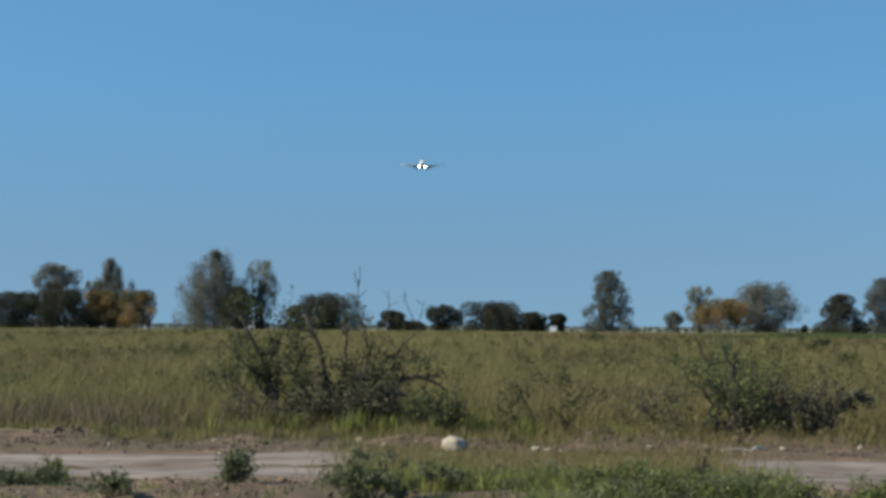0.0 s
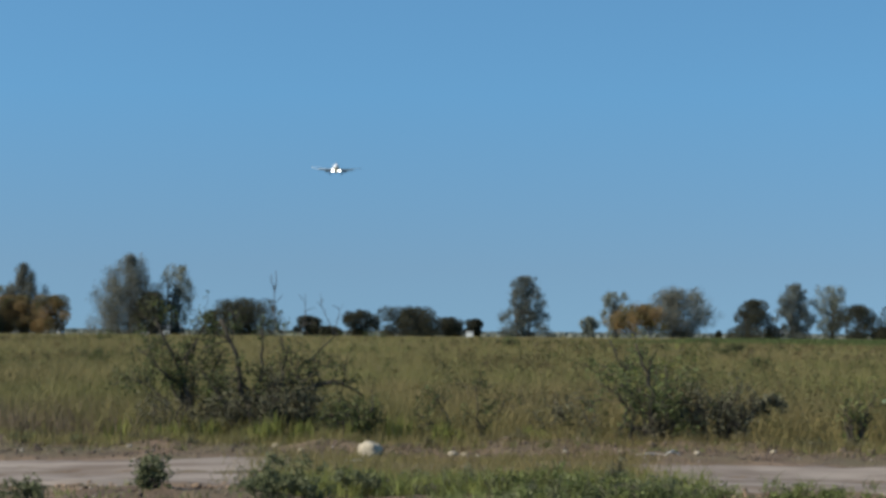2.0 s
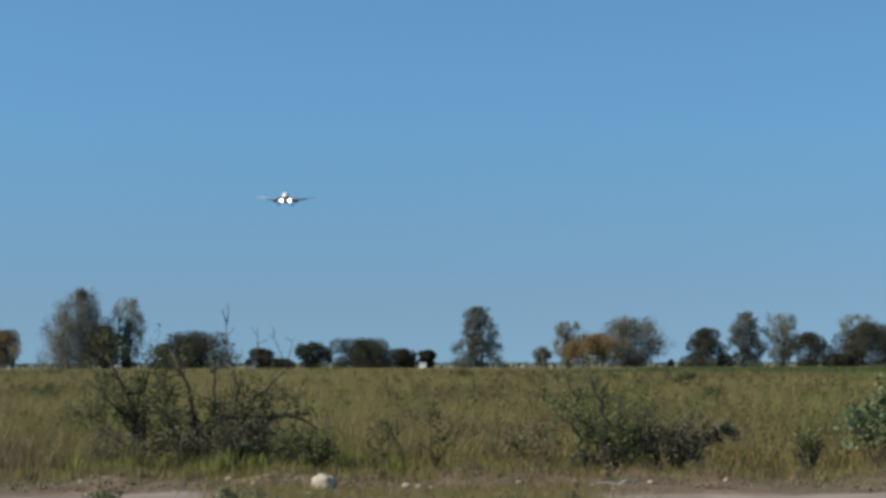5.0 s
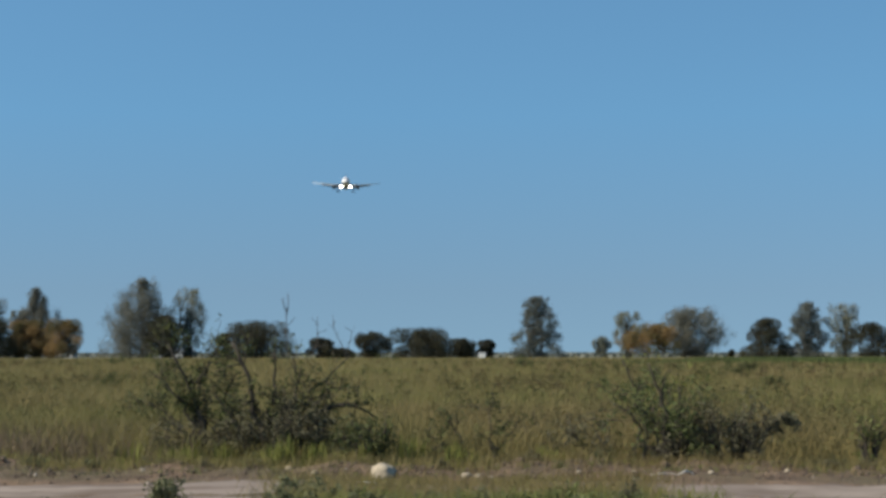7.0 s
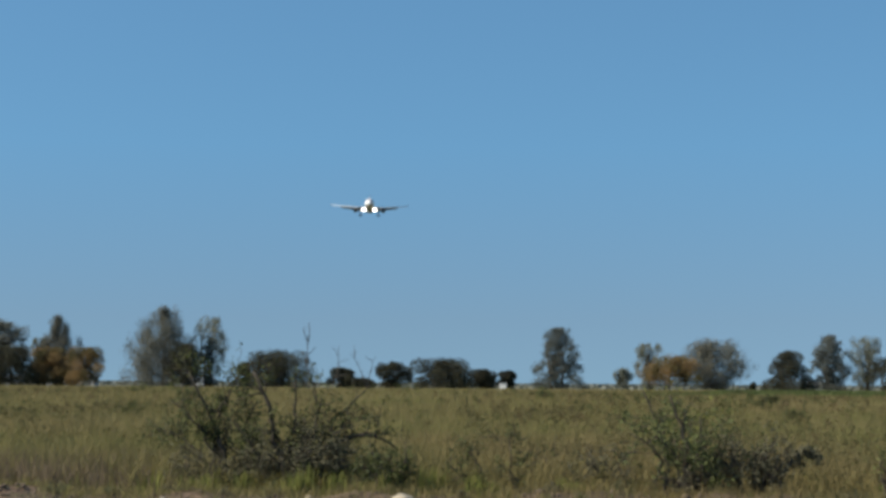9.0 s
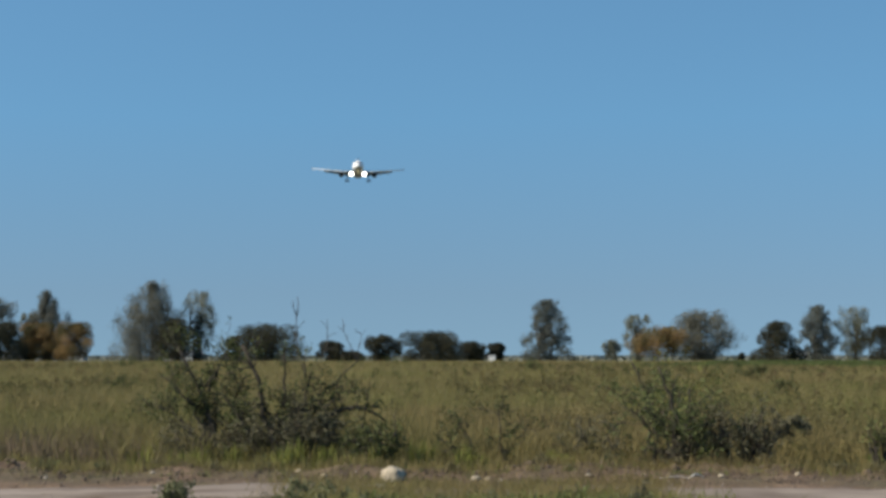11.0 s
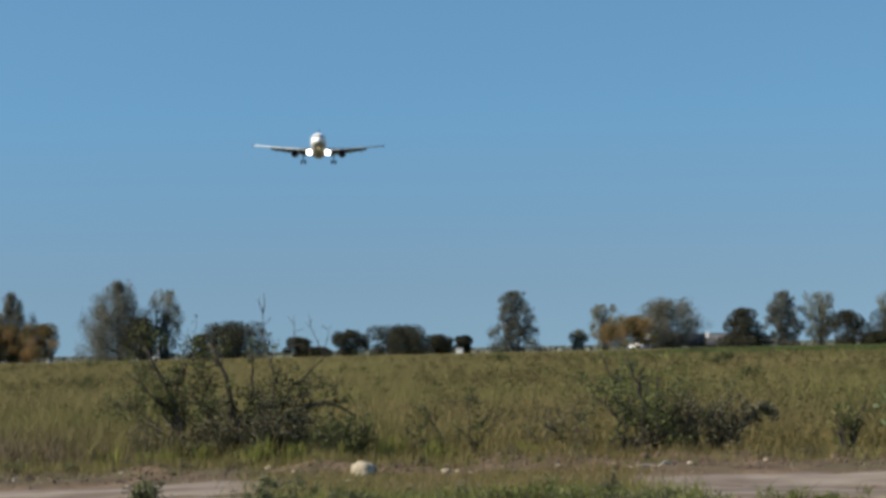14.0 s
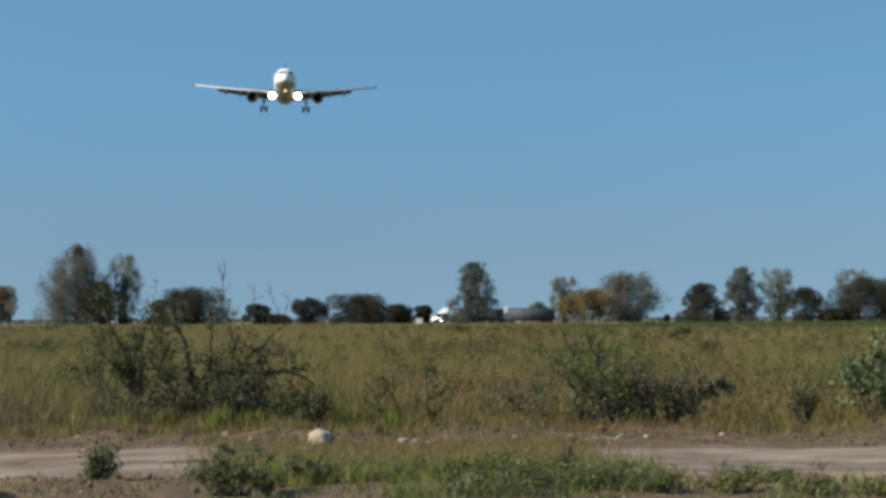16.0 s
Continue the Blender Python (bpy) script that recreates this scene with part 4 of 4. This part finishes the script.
# ---- stones, clods, litter ----
def boulder_mesh(name, mat, rng, size, flat=0.8, detail=2, rough=0.16):
    bm = bmesh.new()
    bmesh.ops.create_icosphere(bm, subdivisions=detail, radius=0.5)
    off = Vector(rng.uniform(-50, 50, 3))
    for v in bm.verts:
        d = v.co.normalized()
        k = 1 + rough * 2 * (noise.noise(d * 1.6 + off)) + rough * (noise.noise(d * 4.1 + off))
        v.co = Vector((v.co.x * k * size, v.co.y * k * size, max(v.co.z * k * size * flat, -0.32 * size)))
    return from_bm(name, bm, mat, detail > 2)


def build_stones():
    rng = np.random.RandomState(31)
    me = boulder_mesh("boulder", "rock", rng, 0.33, 0.95, 4, 0.085)
    ob = new("boulder", me)
    ob.matrix_world = pose(-1.66, 24.45, height_at(-1.66, 24.45) + 0.11, 0, 0, 75)
    tagged(ob, "pale rounded limestone boulder beside the dirt track", "rock")
    for x, y, s in ((-0.55, 25.1, 0.16), (-0.40, 25.15, 0.10), (-3.08, 25.7, 0.12), (2.8, 25.0, 0.09), (-0.22, 25.0, 0.08), (6.3, 26.0, 0.10), (-2.65, 25.0, 0.09), (-5.1, 25.3, 0.08), (3.9, 25.4, 0.09), (1.0, 25.2, 0.09), (1.75, 25.2, 0.07), (0.55, 18.0, 0.06)):
        ob = new("stone", boulder_mesh("stone", "rock", rng, s, 0.6, 2, 0.14))
        ob.matrix_world = pose(x, y, height_at(x, y) + 0.25 * s, 0, 0, rng.uniform(0, 360))
        tagged(ob, "small pale stone lying on the verge", "stone", "pale stones by the track")
    # dark clods and grit
    protos = []
    for k in range(6):
        bm = bmesh.new()
        bmesh.ops.create_icosphere(bm, subdivisions=1, radius=0.5)
        for v in bm.verts:
            v.co *= rng.uniform(0.75, 1.2)
            v.co.z *= 0.7
        bm.verts.index_update()
        protos.append((np.array([v.co[:] for v in bm.verts]), np.array([[v.index for v in f.verts] for f in bm.faces])))
        bm.free()

    def heap(name, label, mat, n, place, sizes):
        pieces = []
        for k in range(n):
            v, f = protos[rng.randint(6)]
            x, y = place()
            s = rng.uniform(*sizes) * (1.8 if rng.uniform() < 0.06 else 1.0)
            a = rng.uniform(0, 6.28)
            r = np.array([[math.cos(a), -math.sin(a), 0], [math.sin(a), math.cos(a), 0], [0, 0, 1]])
            pieces.append(((v * s) @ r.T + np.array([x, y, height_at(x, y) + 0.2 * s]), f))
        tagged(new(name, mesh_from(name, *join(pieces), mat)), label, "soil", kind="stuff")

    heap("soil_clods", "dark earth clods along the ridge behind the track", "clod", 2200, lambda: (rng.uniform(-8, 8), 25.3 + rng.normal(0, 0.55)), (0.015, 0.055))
    heap("verge_clods", "brown clods of loose earth on the near verge", "clod", 1300, lambda: (rng.uniform(-7.5, 6.5), 17.8 + rng.normal(0, 0.8)), (0.012, 0.045))
    heap("ridge_clods", "dark lumps of earth at the edge of the field", "clod", 420, lambda: (rng.uniform(-8, 8), 26.0 + rng.normal(0, 0.13)), (0.035, 0.10))
    heap("rim_clods", "crumbled earth along the near rim of the track", "crumb", 900, lambda: (rng.uniform(-7.5, 7), 18.95 + rng.normal(0, 0.22)), (0.02, 0.075))
    heap("gravel", "scattered pale gravel on the track and verge", "stone", 900, lambda: (rng.uniform(-8, 8), rng.uniform(16.3, 26.2)), (0.012, 0.04))


def bent_stick(name, label, x, y, length, arch, mat, radius, turn):
    t = np.linspace(-1, 1, 11)
    pts = np.stack([t * length / 2, 0.06 * np.sin(t * 2.2), arch * (1 - t ** 2) + radius * 0.6], 1)
    ob = thing(name, pose(x, y, height_at(x, y), 0, 0, turn), label, "stick")
    part("branch", mesh_from("branch", *loft(tube(pts, radius * (1 - 0.35 * np.abs(t)), 7)), mat, True), ob)


build_stones()
bent_stick("fallen_stick", "bleached curved stick arched over the soil", 2.44, 24.8, 0.24, 0.05, "bleached", 0.015, 8)
bent_stick("fallen_stick", "thin bleached stick lying on the soil", 2.14, 24.85, 0.36, 0.02, "bleached", 0.009, -6)


def flat_litter():
    x, y = -1.80, 23.6
    bm = box(-0.12, 0.12, -0.10, 0.10, 0, 0.02, 0.007)
    for v in bm.verts:
        v.co.z += 0.008 * math.sin(v.co.x * 22)
    ob = new("litter", from_bm("litter", bm, "cover"))
    ob.matrix_world = pose(x, y, height_at(x, y) + 0.045, 5, 3, 12)
    tagged(ob, "flat pale scrap lying on the track edge", "litter")


flat_litter()


# ---- airliner, nose towards -y ----
def ring(y, z, rx, rz_up, rz_down, n=28):
    a = np.arange(n) * 2 * np.pi / n
    s = np.sin(a)
    return np.stack([rx * np.cos(a), np.full(n, y), z + np.where(s > 0, rz_up, rz_down) * s], 1)


def section(x, y, z, chord, thick, n=14, droop=0.0):
    """A wing section: chord along y, leading edge at y."""
    u = (1 - np.cos(np.linspace(0, np.pi, n))) / 2
    half = thick * chord * 1.6 * (0.95 * np.sqrt(u) - 0.35 * u - 0.6 * u ** 2) * 0.9 + 0.004
    top = np.stack([np.full(n, x), y + u * chord, z + half - droop * u * chord], 1)
    bottom = np.stack([np.full(n, x), y + u * chord, z - half * 0.75 - droop * u * chord], 1)
    return np.concatenate([top, bottom[::-1][1:-1]])


def airliner():
    ob = thing("airliner", pose(0, 0, 100), "white twin-engined airliner descending with wheels and landing lights out", "aircraft")
    F = 0.05
    prof = ((-17.0, -0.55, 0.05), (-16.85, -0.52, 0.32), (-16.4, -0.44, 0.72), (-15.7, -0.32, 1.12), (-14.8, -0.18, 1.5), (-13.6, -0.06, 1.80),
            (-12.0, 0, 1.95), (-9, 0, 1.98), (6.0, 0, 1.98), (9.0, 0.10, 1.90), (12.5, 0.45, 1.55), (16.0, 0.85, 1.02), (19.0, 1.2, 0.5), (20.4, 1.35, 0.2))
    body = part("fuselage", mesh_from("fuselage", *loft([ring(y, z + F, r, r * 1.04, r * 1.06) for y, z, r in prof]), "paint", True), ob, "white fuselage, its shaded belly coloured grey")
    body.data.materials.append(M["belly"])
    # underside shade put into the colour: the lowest faces take the grey
    for p in body.data.polygons:
        if p.center.z < F - 0.85 + max(0, p.center.y - 9) * 0.12:
            p.material_index = 1
    # six flight-deck panes round the nose
    py, pz, pr = (np.array(c) for c in zip(*prof))

    def skin(x, z, out):
        """The place on the nose at that width and height, out metres before the skin."""
        lo, hi = -16.9, -11.0
        for k in range(40):
            y = (lo + hi) / 2
            z0, r0 = np.interp(y, py, pz), np.interp(y, py, pr)
            inside = ((z - z0) / (1.04 * r0)) ** 2 + (x / r0) ** 2 < 1
            lo, hi = (lo, y) if inside else (y, hi)
        return (x * (1 + out * 0.4), y - out, F + z + out * 0.3)

    for x0, x1, z0, z1 in ((0.03, 0.52, 0.60, 1.10), (0.56, 0.98, 0.58, 1.08), (1.02, 1.36, 0.60, 1.0)):
        for side in (-1, 1):
            q = [[skin(side * x, z, out) for x, z in ((x0, z0), (x1, z0), (x1 * 0.97, z1), (x0, z1))] for out in (-0.06, 0.05)]
            part("window", mesh_from("window", *loft(q), "glass"), body, "dark flight-deck pane")
    # belly fairing between the wings
    part("belly_fairing", mesh_from("belly_fairing", *loft([ring(y, F - 1.2, rx, 0.7, rz) for y, rx, rz in ((-5.6, 0.5, 0.35), (-4.8, 1.5, 0.85), (-3, 2.05, 1.08), (2.5, 2.05, 1.08), (4.8, 1.4, 0.85), (6.2, 0.4, 0.4))]), "belly", True), body)
    for side in (-1, 1):
        s = side
        st = ((1.5, -4.6, -1.25, 7.2, 0.11), (6.2, -1.9, -0.70, 4.1, 0.095), (11.5, 1.0, 0.05, 2.7, 0.085), (17.15, 4.0, 0.95, 1.5, 0.08))
        wing = part("wing", mesh_from("wing", *loft([section(s * x, y, z + 0.18, c, t) for x, y, z, c, t in st]), "wing", True), ob, "grey swept wing")
        slat = [section(s * x, y - 0.34, z + 0.18 - 0.17, 0.74, 0.46, 10, 0.10) for x, y, z in ((2.9, -3.8, -1.08), (6.2, -1.9, -0.70), (11.5, 1.0, 0.05), (16.95, 3.9, 0.92))]
        part("slat", mesh_from("slat", *loft(slat), "slat", True), wing, "pale grey leading edge slat")
        for a, b in (((2.2, 2.1, -1.30), (6.0, 2.0, -0.80)), ((6.3, 2.0, -0.78), (12.6, 4.0, 0.12))):
            flap = [section(s * x, y, z + 0.18 + 0.14, 1.45 if x < 7 else 0.95, 0.14, 10, 0.5) for x, y, z in (a, b)]
            part("flap", mesh_from("flap", *loft(flap), "nacelle", True), wing, "lowered dark grey flap")
        for x, y, z in ((5.0, 0.8, -1.20), (8.4, 1.4, -0.75), (11.2, 2.3, -0.32)):
            rings = [ring(yy, 0, r, r * 1.2, r * 1.2, 10) for yy, r in ((-0.9, 0.03), (-0.4, 0.18), (0.8, 0.2), (2.0, 0.15), (2.7, 0.03))]
            part("flap_fairing", mesh_from("flap_fairing", *loft(rings), "belly", True), wing, at=pose(s * x, y, z + 0.18 + 0.02, -14, 0, 0))
        tip = np.array([[s * 17.15, 4.2, 0.60], [s * 17.2, 5.2, 0.45], [s * 17.25, 6.0, 1.15], [s * 17.3, 5.8, 1.7], [s * 17.18, 4.7, 1.35]]) + np.array([0, 0, 0.18])
        part("wing_fence", mesh_from("wing_fence", *loft([tip - np.array([0.035, 0, 0]), tip + np.array([0.035, 0, 0])]), "nacelle"), wing, "dark wing tip fence")
        # engine
        eng = new("engine")
        eng.parent = ob
        eng.matrix_basis = pose(s * 6.1, -3.4, -1.98) @ Matrix.Diagonal((0.88, 0.95, 0.88, 1))
        shell = [ring(y, 0, r, r, r, 26) for y, r in ((-0.75, 0.86), (-0.9, 0.95), (-0.82, 1.06), (-0.4, 1.16), (0.6, 1.2), (1.8, 1.08), (2.7, 0.86), (2.7, 0.74), (1.2, 0.8), (-0.75, 0.86))]
        part("nacelle", mesh_from("nacelle", *loft(shell, False), "nacelle", True), eng, "dark engine cowling")
        part("fan", mesh_from("fan", *loft([ring(y, 0, r, r, r, 26) for y, r in ((-0.55, 0.02), (-0.25, 0.2), (-0.1, 0.28), (-0.05, 0.85), (0.2, 0.85))]), "fan", True), eng)
        part("exhaust_cone", mesh_from("exhaust_cone", *loft([ring(y, 0, r, r, r, 18) for y, r in ((2.0, 0.62), (3.0, 0.5), (3.6, 0.3), (4.0, 0.04))]), "gear", True), eng)
        pyl = [np.array([[-0.16, y0, z0], [0.16, y0, z0], [0.16, y1, z1], [-0.16, y1, z1]]) for y0, z0, y1, z1 in ((0.0, 1.12, 3.2, 0.8), (1.2, 1.45, 4.2, 1.35))]
        part("pylon", mesh_from("pylon", *loft(pyl), "wing"), eng)
        # wing-root landing light; the glowing lens is oversized to include its glare
        lamp = [ring(y, 0, r, r, r, 20) for y, r in ((0.12, 0.62), (0.0, 0.62), (-0.02, 0.55), (-0.03, 0.10))]
        light = part("landing_light", mesh_from("landing_light", *loft(lamp), "lamp", True), ob, "dazzling landing light, lens widened to its glare", pose(s * 2.36, -4.6, -1.95, 0, 0, 0))
        # tube added round the lens to keep its light off the fuselage
        shroud = [ring(y, 0, r, r, r, 20) for y, r in ((0.2, 0.65), (-0.85, 0.65), (-0.85, 0.68), (0.2, 0.68), (0.2, 0.65))]
        part("housing", mesh_from("housing", *loft(shroud, False), "nacelle", True), light)
        # main gear
        gear = new("main_gear")
        gear.parent = ob
        gear.matrix_basis = pose(s * 3.95, 1.0, -0.75)
        part("strut", mesh_from("strut", *join([loft(tube([(0, 0, 0), (0, 0, -1.6), (0, 0, -3.05)], (0.17, 0.15, 0.11), 10)), loft(tube([(-s * 1.5, 0, -0.1), (-s * 0.1, 0, -1.7)], (0.09, 0.07), 8))]), "gear", True), gear)
        part("axle", mesh_from("axle", *loft(tube([(-0.6, 0, -3.0), (0, 0, -3.0), (0.6, 0, -3.0)], (0.09, 0.09, 0.09), 10)), "gear", True), gear)
        part("gear_door", from_bm("gear_door", box(s * 0.24, s * 0.29, -0.75, 0.75, -1.9, -0.4, 0.02), "belly"), gear)
        for w in (-0.48, 0.48):
            wheel = part("wheel", wheel_mesh("wheel", 0.58, 0.42, "tyre", hub=0.28), gear, at=pose(w, 0, -3.0))
            part("rim", wheel_mesh("rim", 0.29, 0.36, "gear", hub=0.05), wheel)
        # tailplane
        tp = ((0.5, 15.0, 1.35, 3.4, 0.10), (6.2, 18.2, 1.95, 1.4, 0.09))
        part("tailplane", mesh_from("tailplane", *loft([section(s * x, y, z + 0.18, c, t) for x, y, z, c, t in tp]), "wing", True), ob)
    fin = []
    for z, y, c, t in ((1.7, 12.6, 5.6, 0.10), (4.4, 15.2, 4.1, 0.095), (7.4, 18.0, 2.2, 0.09)):
        q = section(0, y, 0, c, t)
        fin.append(np.stack([q[:, 2], q[:, 1], np.full(len(q), z + F)], 1))
    part("fin", mesh_from("fin", *loft(fin), "nacelle", True), ob, "dark tail fin")
    # nose gear with its lights
    gear = new("nose_gear")
    gear.parent = ob
    gear.matrix_basis = pose(0, -12.0, -1.3)
    part("strut", mesh_from("strut", *loft(tube([(0, 0, 0.2), (0, -0.1, -1.2), (0, -0.2, -2.15)], (0.12, 0.1, 0.08), 10)), "gear", True), gear)
    for w in (-0.25, 0.25):
        wheel = part("wheel", wheel_mesh("wheel", 0.38, 0.22, "tyre", hub=0.18), gear, at=pose(w, -0.2, -2.15))
        part("rim", wheel_mesh("rim", 0.19, 0.2, "gear", hub=0.04), wheel)
    # glowing disc drawn as wide as the light's golden glow
    part("nose_light", mesh_from("nose_light", *loft([ring(y, 0, r, r, r, 16) for y, r in ((0.1, 0.27), (0, 0.27), (-0.05, 0.17), (-0.07, 0.03))]), "nose_lamp", True), gear, "nose gear light, lens widened to its glow", pose(0, -0.28, -0.55))
    return ob


# ---- lorry with two trailers, front towards -x ----
def lorry():
    ob = thing("lorry", pose(0, 450, 0.25), "white long-nosed lorry pulling two bluish grey trailers", "lorry")
    # tractor
    cab = new("cab")
    cab.parent = ob
    prof = [(0.0, 0.55), (0.05, 1.25), (0.35, 1.55), (1.9, 1.85), (2.35, 2.75), (2.75, 3.0), (3.9, 3.95), (4.7, 4.0), (5.3, 4.0), (5.4, 0.75), (0.1, 0.5)]
    left = np.array([(x, -1.2, z) for x, z in prof])
    right = left * np.array([1, -1, 1])
    part("cab_body", mesh_from("cab_body", *loft([left * np.array([1, 0.94, 1]), left * np.array([1, 1, 1]), right, right * np.array([1, 1, 1])][1:3]), "cab"), cab, "white sleeper cab with roof fairing")
    part("windscreen", mesh_from("windscreen", *loft([np.array([(1.93, y, 1.93), (2.33, y, 2.70), (2.27, y, 2.74), (1.87, y, 1.97)]) for y in (-1.05, 1.05)]), "glass"), cab)
    part("side_window", from_bm("side_window", box(2.2, 3.42, -1.235, -1.19, 1.78, 2.68, 0.01), "glass"), cab)
    part("sleeper_panel", from_bm("sleeper_panel", box(3.5, 5.3, -1.235, -1.19, 0.95, 2.75, 0.02), "chassis"), cab, "dark sleeper side panel")
    part("step_panel", from_bm("step_panel", box(1.55, 3.3, -1.235, -1.19, 0.55, 1.25, 0.02), "chassis"), cab)
    part("bumper", from_bm("bumper", box(-0.18, 0.22, -1.22, 1.22, 0.42, 0.86, 0.06), "chrome"), cab, "chrome bumper")
    part("grille", from_bm("grille", box(-0.05, 0.06, -0.6, 0.6, 0.9, 1.4, 0.02), "chrome"), cab)
    part("exhaust_stack", mesh_from("exhaust_stack", *loft(tube([(5.55, -1.0, 0.9), (5.55, -1.0, 2.5), (5.55, -1.0, 4.0)], (0.1, 0.1, 0.08), 10)), "chrome", True), cab)
    part("fuel_tank", mesh_from("fuel_tank", *loft(tube([(2.9, -1.0, 0.75), (4.0, -1.0, 0.75), (5.0, -1.0, 0.75)], (0.33, 0.33, 0.33), 14)), "chrome", True), cab)
    part("chassis_rail", from_bm("chassis_rail", box(0.4, 8.2, -0.45, 0.45, 0.65, 0.95, 0.03), "chassis"), ob)
    # two hopper trailers
    for x0, length in ((6.3, 12.6), (19.05, 12.6)):
        tr = new("trailer")
        tr.parent = ob
        tr.matrix_basis = pose(x0, 0, 0)
        shell = np.array([(0, 1.0), (0.0, 3.75), (length, 3.75), (length, 1.0), (length - 1.6, 0.8), (1.6, 0.8)])
        rings = [np.stack([shell[:, 0], np.full(6, y), shell[:, 1]], 1) for y in (-1.25, 1.25)]
        part("hopper", mesh_from("hopper", *loft(rings), "trailer"), tr, "bluish grey trailer body")
        part("top_rail", from_bm("top_rail", box(-0.04, length + 0.04, -1.3, 1.3, 3.753, 3.88, 0.02), "trailer"), tr)
        for k in range(9):
            xk = 0.3 + k * (length - 0.6) / 8
            part("rib", from_bm("rib", box(xk - 0.05, xk + 0.05, -1.275, -1.253, 1.4, 3.74, 0.01), "trailer"), tr)
        part("undercarriage", from_bm("undercarriage", box(length - 3.4, length - 0.3, -0.6, 0.6, 0.5, 0.85, 0.03), "chassis"), tr)
    part("front_panel", from_bm("front_panel", box(18.93, 19.9, -1.36, -1.31, 2.75, 4.25, 0.02), "cab"), ob, "white upright panel between trailers")
    part("dolly", from_bm("dolly", box(18.0, 21.5, -0.5, 0.5, 0.6, 0.95, 0.03), "chassis"), ob)
    tyre, rim = wheel_mesh("wheel", 0.5, 0.32, "tyre", "Y", 0.26), wheel_mesh("rim", 0.27, 0.3, "gear", "Y", 0.05)
    for x in (1.0, 6.2, 7.5, 15.6, 16.9, 18.9, 20.9, 29.3, 30.6):
        for y in (-1.05, 1.05):
            wheel = part("wheel", tyre, ob, at=pose(x, y, 0.5))
            part("rim", rim, wheel)
    return ob


# ---- small flying insect that darts past close by ----
def insect():
    ob = thing("insect", pose(0, 3, 1.9), "small dark insect darting through the air", "insect")
    body = [ring(y, 0, r, r, r, 10) for y, r in ((-0.006, 0.0006), (-0.004, 0.0016), (0, 0.0019), (0.004, 0.0014), (0.007, 0.0004))]
    part("body", mesh_from("body", *loft(body), "insect", True), ob)
    for s in (-1, 1):
        q = np.array([(0, 0, 0.001), (s * 0.004, -0.003, 0.004), (s * 0.009, 0.0, 0.0055), (s * 0.005, 0.003, 0.003)])
        part("wing", mesh_from("wing", *loft([q, q + np.array([0, 0, 0.0003])]), "insect"), ob)
    return ob


plane, truck, fly = airliner(), lorry(), insect()

# nose-up attitude, a slight bank, heading for the viewer
PLANE_ROWS = [
    (0, pose(-119.81, 1386.00, 125.79, -1.5, 0.6, 5)),
    (1, pose(-115.48, 1320.50, 120.08, -1.5, 0.6, 5)),
    (2, pose(-110.64, 1255.00, 114.70, -1.5, 0.6, 5)),
    (3, pose(-105.48, 1189.50, 109.31, -1.5, 0.6, 5)),
    (4, pose(-100.06, 1124.00, 103.92, -1.5, 0.6, 5)),
    (5, pose(-94.38, 1058.50, 98.62, -1.5, 0.6, 5)),
    (6, pose(-88.46, 993.00, 93.56, -1.5, 0.6, 5)),
    (7, pose(-82.37, 927.50, 88.75, -1.5, 0.6, 5)),
    (8, pose(-76.20, 862.00, 84.17, -1.5, 0.6, 5)),
    (9, pose(-70.07, 796.50, 79.68, -1.5, 0.6, 5)),
    (10, pose(-64.09, 731.00, 75.13, -1.5, 0.6, 5)),
    (11, pose(-58.33, 665.50, 70.39, -1.5, 0.6, 5)),
    (12, pose(-52.77, 600.00, 65.38, -1.5, 0.1, 5)),
    (13, pose(-47.31, 534.50, 60.14, -1.4, 1.4, 5)),
    (13.5, pose(-44.56, 501.75, 57.55, -1.3, 1.6, 5)),
    (14, pose(-41.77, 469.00, 54.95, -1.1, 1.1, 5)),
    (15, pose(-35.90, 403.50, 49.69, -0.8, 0.5, 5)),
    (16, pose(-29.46, 338.00, 44.90, -0.4, 0.5, 5)),
]


def motions():
    walk(plane, PLANE_ROWS)
    walk(truck, [(t, pose(314.6 - 19.9 * t, 450, 0.25)) for t in (0, 4, 8, 12, 16)])
    walk(fly, [(t, pose(-0.445 + 9.0 * (13.0 - t), 3.0 + 0.02 * (13.0 - t), 1.853 + 0.35 * (13.0 - t) / 13, 0, 0, 70)) for t in (0, 3, 6.5, 10, 13, 16)])


motions()
